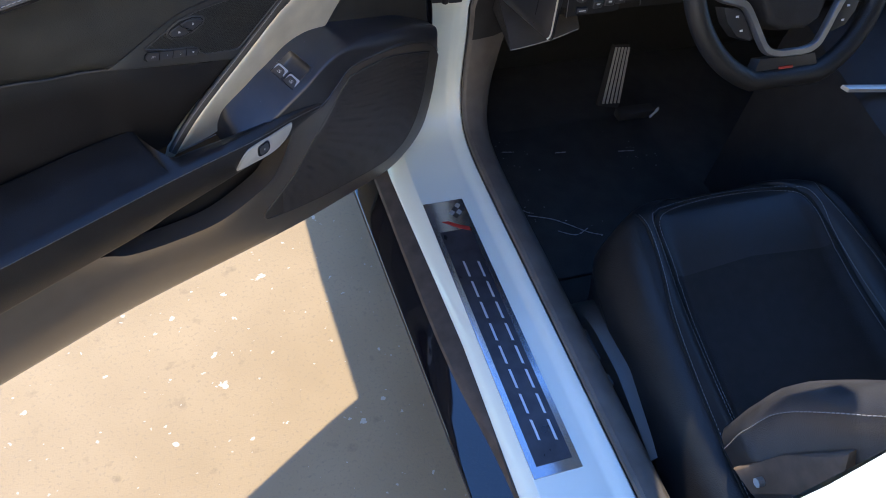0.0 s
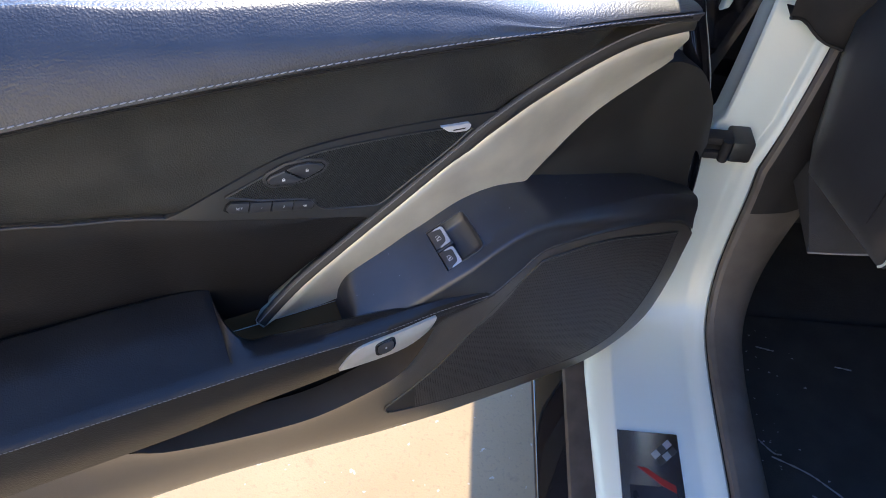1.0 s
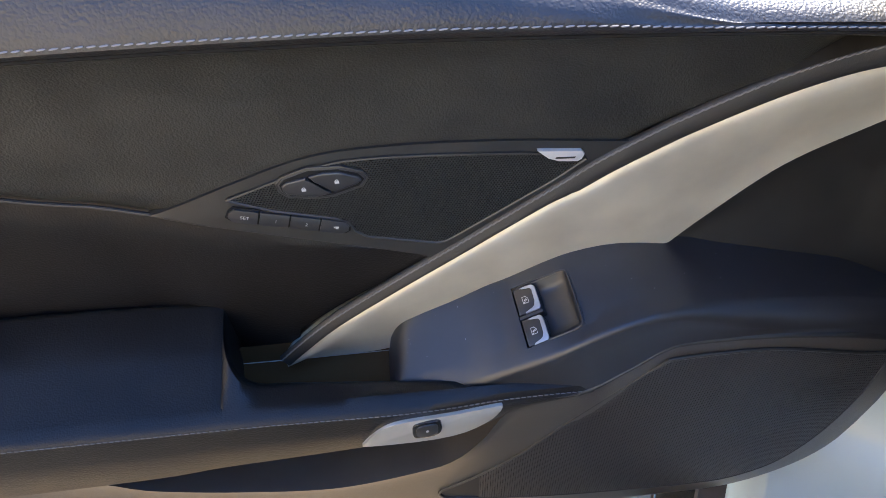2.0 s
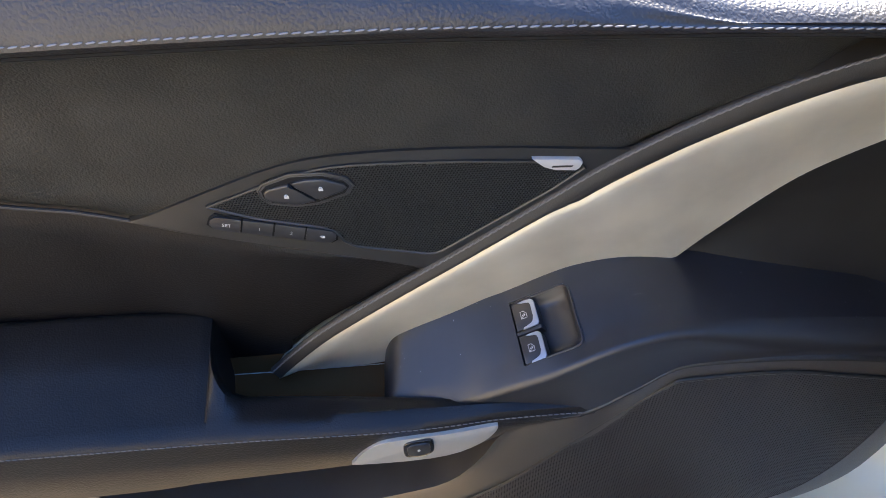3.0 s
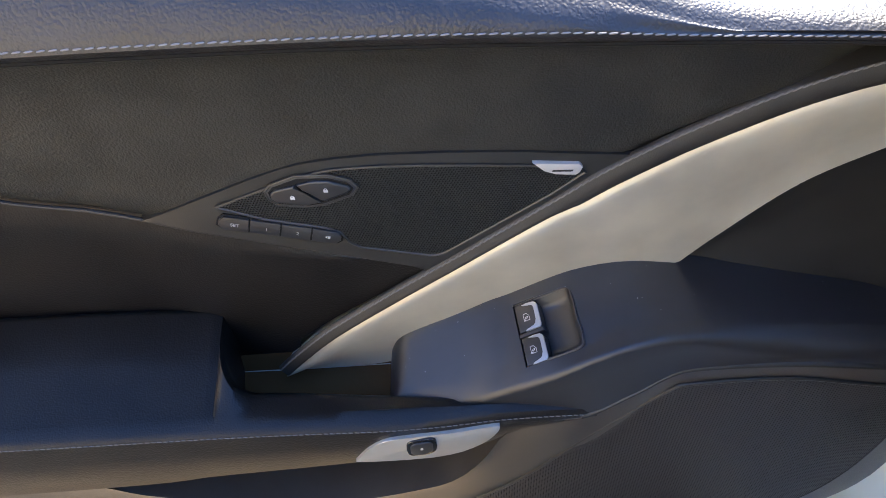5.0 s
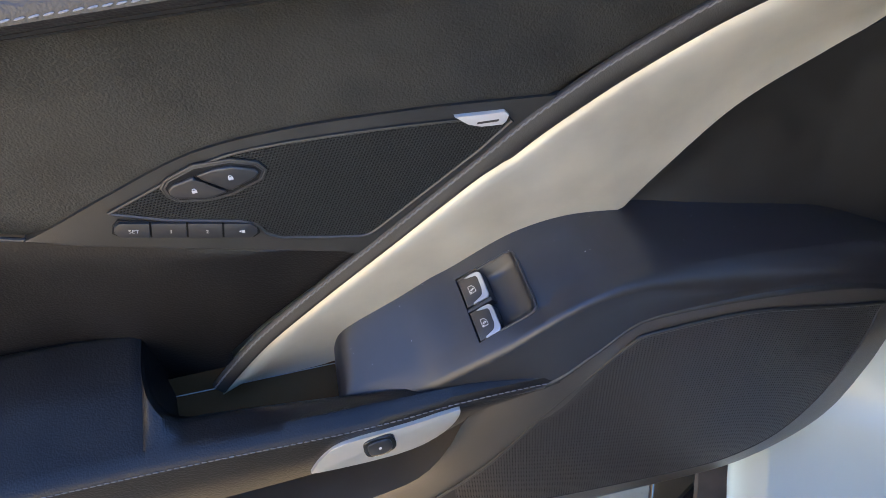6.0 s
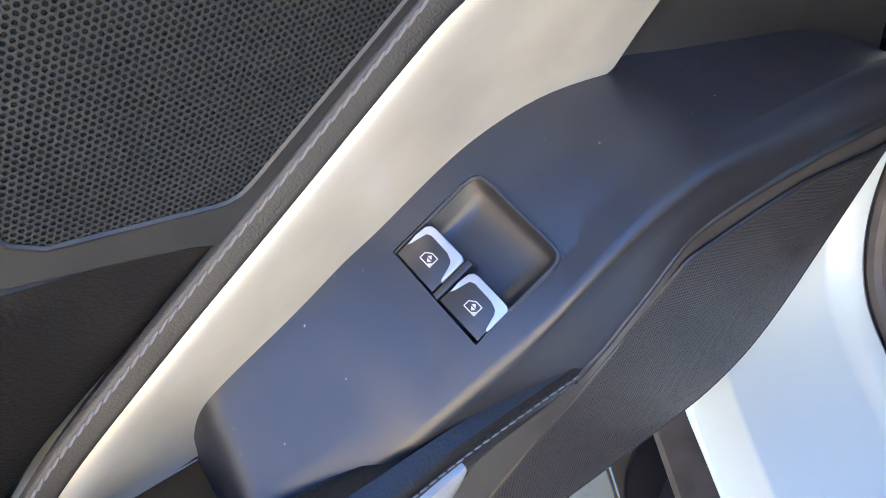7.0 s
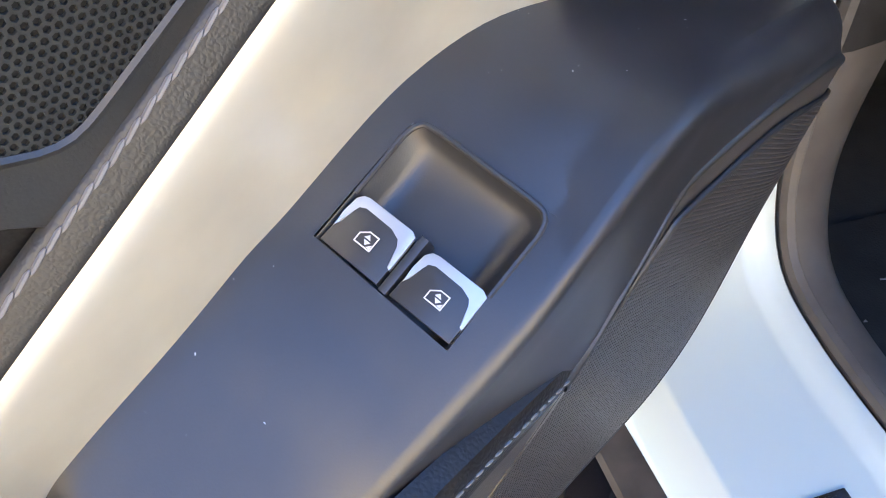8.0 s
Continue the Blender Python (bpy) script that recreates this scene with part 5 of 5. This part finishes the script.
    base = part("seat_base", loft(rows, closed=True, caps=True), TRIM, ob, "black plastic seat side trim")
    part("seat_switch", box(-0.312, -0.298, 0.02, 0.085, 0.15, 0.165, 0.004), KEY, base, "seat adjuster switch")
    part("seat_switch", box(-0.312, -0.298, -0.03, -0.005, 0.14, 0.165, 0.004), KEY, base, "seat adjuster switch")
    part("seat_foot", box(-0.22, 0.22, -0.30, 0.18, 0.0, 0.16, 0.01), TRIM, ob)
    # backrest leaning back between its bolsters
    rows, seam = [], []
    lean = table([(0.27, -0.183), (0.40, -0.21), (0.476, -0.226), (0.55, -0.265), (0.613, -0.304), (0.72, -0.36), (0.82, -0.40)])
    for z in steps(0.27, 0.82, 22):
        y = lean(z)
        g = min(1, 0.55 + (z - 0.28) * 4)
        side = [(-0.26, -0.16), (-0.285, -0.13), (-0.300, -0.085), (-0.304, -0.055), (-0.299, -0.030), (-0.287, -0.012), (-0.268, -0.002), (-0.25, -0.002), (-0.225, -0.026), (-0.19, -0.045), (-0.1, -0.055)]
        side = [(x if x > -0.2 else -0.2 + (x + 0.2) * g, d) for x, d in side]
        rows.append([(x, y + d, z) for x, d in side] + [(0, y - 0.058, z)] + [(-x, y + d, z) for x, d in reversed(side)])
        seam.append((-0.2 - 0.1 * g, y - 0.030, z))
    part("backrest", loft(rows, closed=True, caps=True), PAD, ob, "black leather backrest with rolled bolsters")
    part("bolster_stitching", stitches(spline(seam, 6), 0.005, 0.0018, 0.0008), THREAD, ob, "pale grey thread", kind="stuff")
    # belt guide beside it, hung at the pillar
    belt = part("belt_guide", prism([(-0.305, -0.262, 0.345), (-0.305, -0.302, 0.352), (-0.31, -0.365, 0.50), (-0.31, -0.34, 0.555), (-0.305, -0.295, 0.45)], (0.03, 0, 0), 0.006), STRIP, ob, "grey fabric belt guide")
    part("belt_bolt", tube([(-0.300, -0.300, 0.39), (-0.314, -0.300, 0.39)], 0.006, 8), PEDAL, belt)


def steering_wheel():
    ob = empty("steering_wheel", pose(0.48, -0.12, 0.84, 60, 0, 0), "flat-bottomed leather steering wheel with silver spokes", "steering wheel")
    pts = []
    for k in range(73):
        a = 2 * math.pi * k / 72
        pts.append((0.168 * math.cos(a), max(0.168 * math.sin(a), -0.158 - 0.002 * math.cos(a) ** 2), 0))
    part("rim", tube(pts, 0.0155, 14), SEAT, ob, "black leather rim")
    part("hub", prism([(x, y, 0.015) for x, y in ((-0.075, 0.05), (0.075, 0.05), (0.068, -0.02), (0.045, -0.075), (0.02, -0.088), (-0.02, -0.088), (-0.045, -0.075), (-0.068, -0.02))], (0, 0, -0.06), 0.012, 3), DASH, ob, "black padded hub")
    part("hub_emblem", prism([(-0.012, 0.0, 0.0165), (0.0, -0.012, 0.0165), (0.012, 0.0, 0.0165), (0.0, -0.004, 0.0165)], (0, 0, -0.001)), PEDAL, ob, smooth=False)
    def band(line, width, lift, thick):
        """A flat bar with rounded edges along a line in the wheel's plane."""
        pts = spline([(x, y, 0) for x, y in line], 6)
        rows = []
        for k, p in enumerate(pts):
            d = (pts[min(k + 1, len(pts) - 1)] - pts[max(k - 1, 0)]).normalized()
            q = Vector((-d.y, d.x, 0)) * width / 2
            rows.append([p + q * a + Vector((0, 0, lift + b * thick)) for a, b in ((-1, -1), (-1, 0.4), (-0.7, 1), (0.7, 1), (1, 0.4), (1, -1))])
        return loft(rows, closed=True, caps=True)

    for sx in (-1, 1):
        part("spoke", band([(sx * x, y) for x, y in ((0.152, 0.018), (0.112, 0.028), (0.072, 0.042))], 0.012, 0.010, 0.005), SPOKE, ob, "silver upper spoke")
        part("spoke", band([(sx * x, y) for x, y in ((0.143, 0.012), (0.140, -0.020), (0.128, -0.034), (0.090, -0.046), (0.074, -0.066), (0.058, -0.094), (0.044, -0.113), (0.022, -0.120), (0.0, -0.1205))], 0.0115, 0.010, 0.005), SPOKE, ob, "silver lower spoke")
        for outline in (((0.133, 0.008), (0.080, 0.026), (0.076, -0.020), (0.0895, -0.036), (0.131, -0.024)), ((0.1223, -0.047), (0.1000, -0.050), (0.0880, -0.056), (0.0690, -0.092), (0.0720, -0.098), (0.0967, -0.090), (0.114, -0.070))):
            pad = part("switch_pad", prism([(sx * x, y, 0.009) for x, y in outline], (0, 0, -0.02), 0.003), BRACE, ob, "black spoke switch pad")
            cx, cy = sum(p[0] for p in outline) / len(outline), sum(p[1] for p in outline) / len(outline)
            for k in (-1, 1):
                part("switch_mark", box(sx * (cx + 0.004 * k) - 0.0025, sx * (cx + 0.004 * k) + 0.0025, cy + 0.010 * k - 0.0015, cy + 0.010 * k + 0.0015, 0.0085, 0.0095), MARK, pad, smooth=False)
    part("lower_spoke", prism([(-0.050, -0.126, 0.006), (0.050, -0.126, 0.006), (0.060, -0.150, 0.004), (-0.060, -0.150, 0.004)], (0, 0, -0.02), 0.003), BRACE, ob, "black lower spoke")
    part("trim_badge", box(-0.016, 0.010, -0.1455, -0.1400, 0.0045, 0.0070, 0.0008, 1), RED, ob, "small red trim badge", smooth=False)


def console():
    con = part("centre_console", loft([[(0.76, y, 0.13), (0.775, y, z - 0.06), (0.79, y, z - 0.01), (0.81, y, z), (1.0, y, z + 0.01)] for y, z in ((-0.95, 0.50), (-0.5, 0.515), (-0.25, 0.535), (-0.10, 0.56), (0.1, 0.60))]), DASH, None, "black leather centre console with silver edge")
    tagged(con, category="console")
    part("silver_strip", prism([(0.748, -0.098, 0.576), (0.90, -0.124, 0.576), (0.90, -0.138, 0.576), (0.753, -0.112, 0.576)], (0, 0, -0.008), 0.002), BEZEL, con, "silver console edge")


aperture()
sill_plate()
check_strap()
shell_body()
cabin()
dashboard()
seat()
steering_wheel()
console()
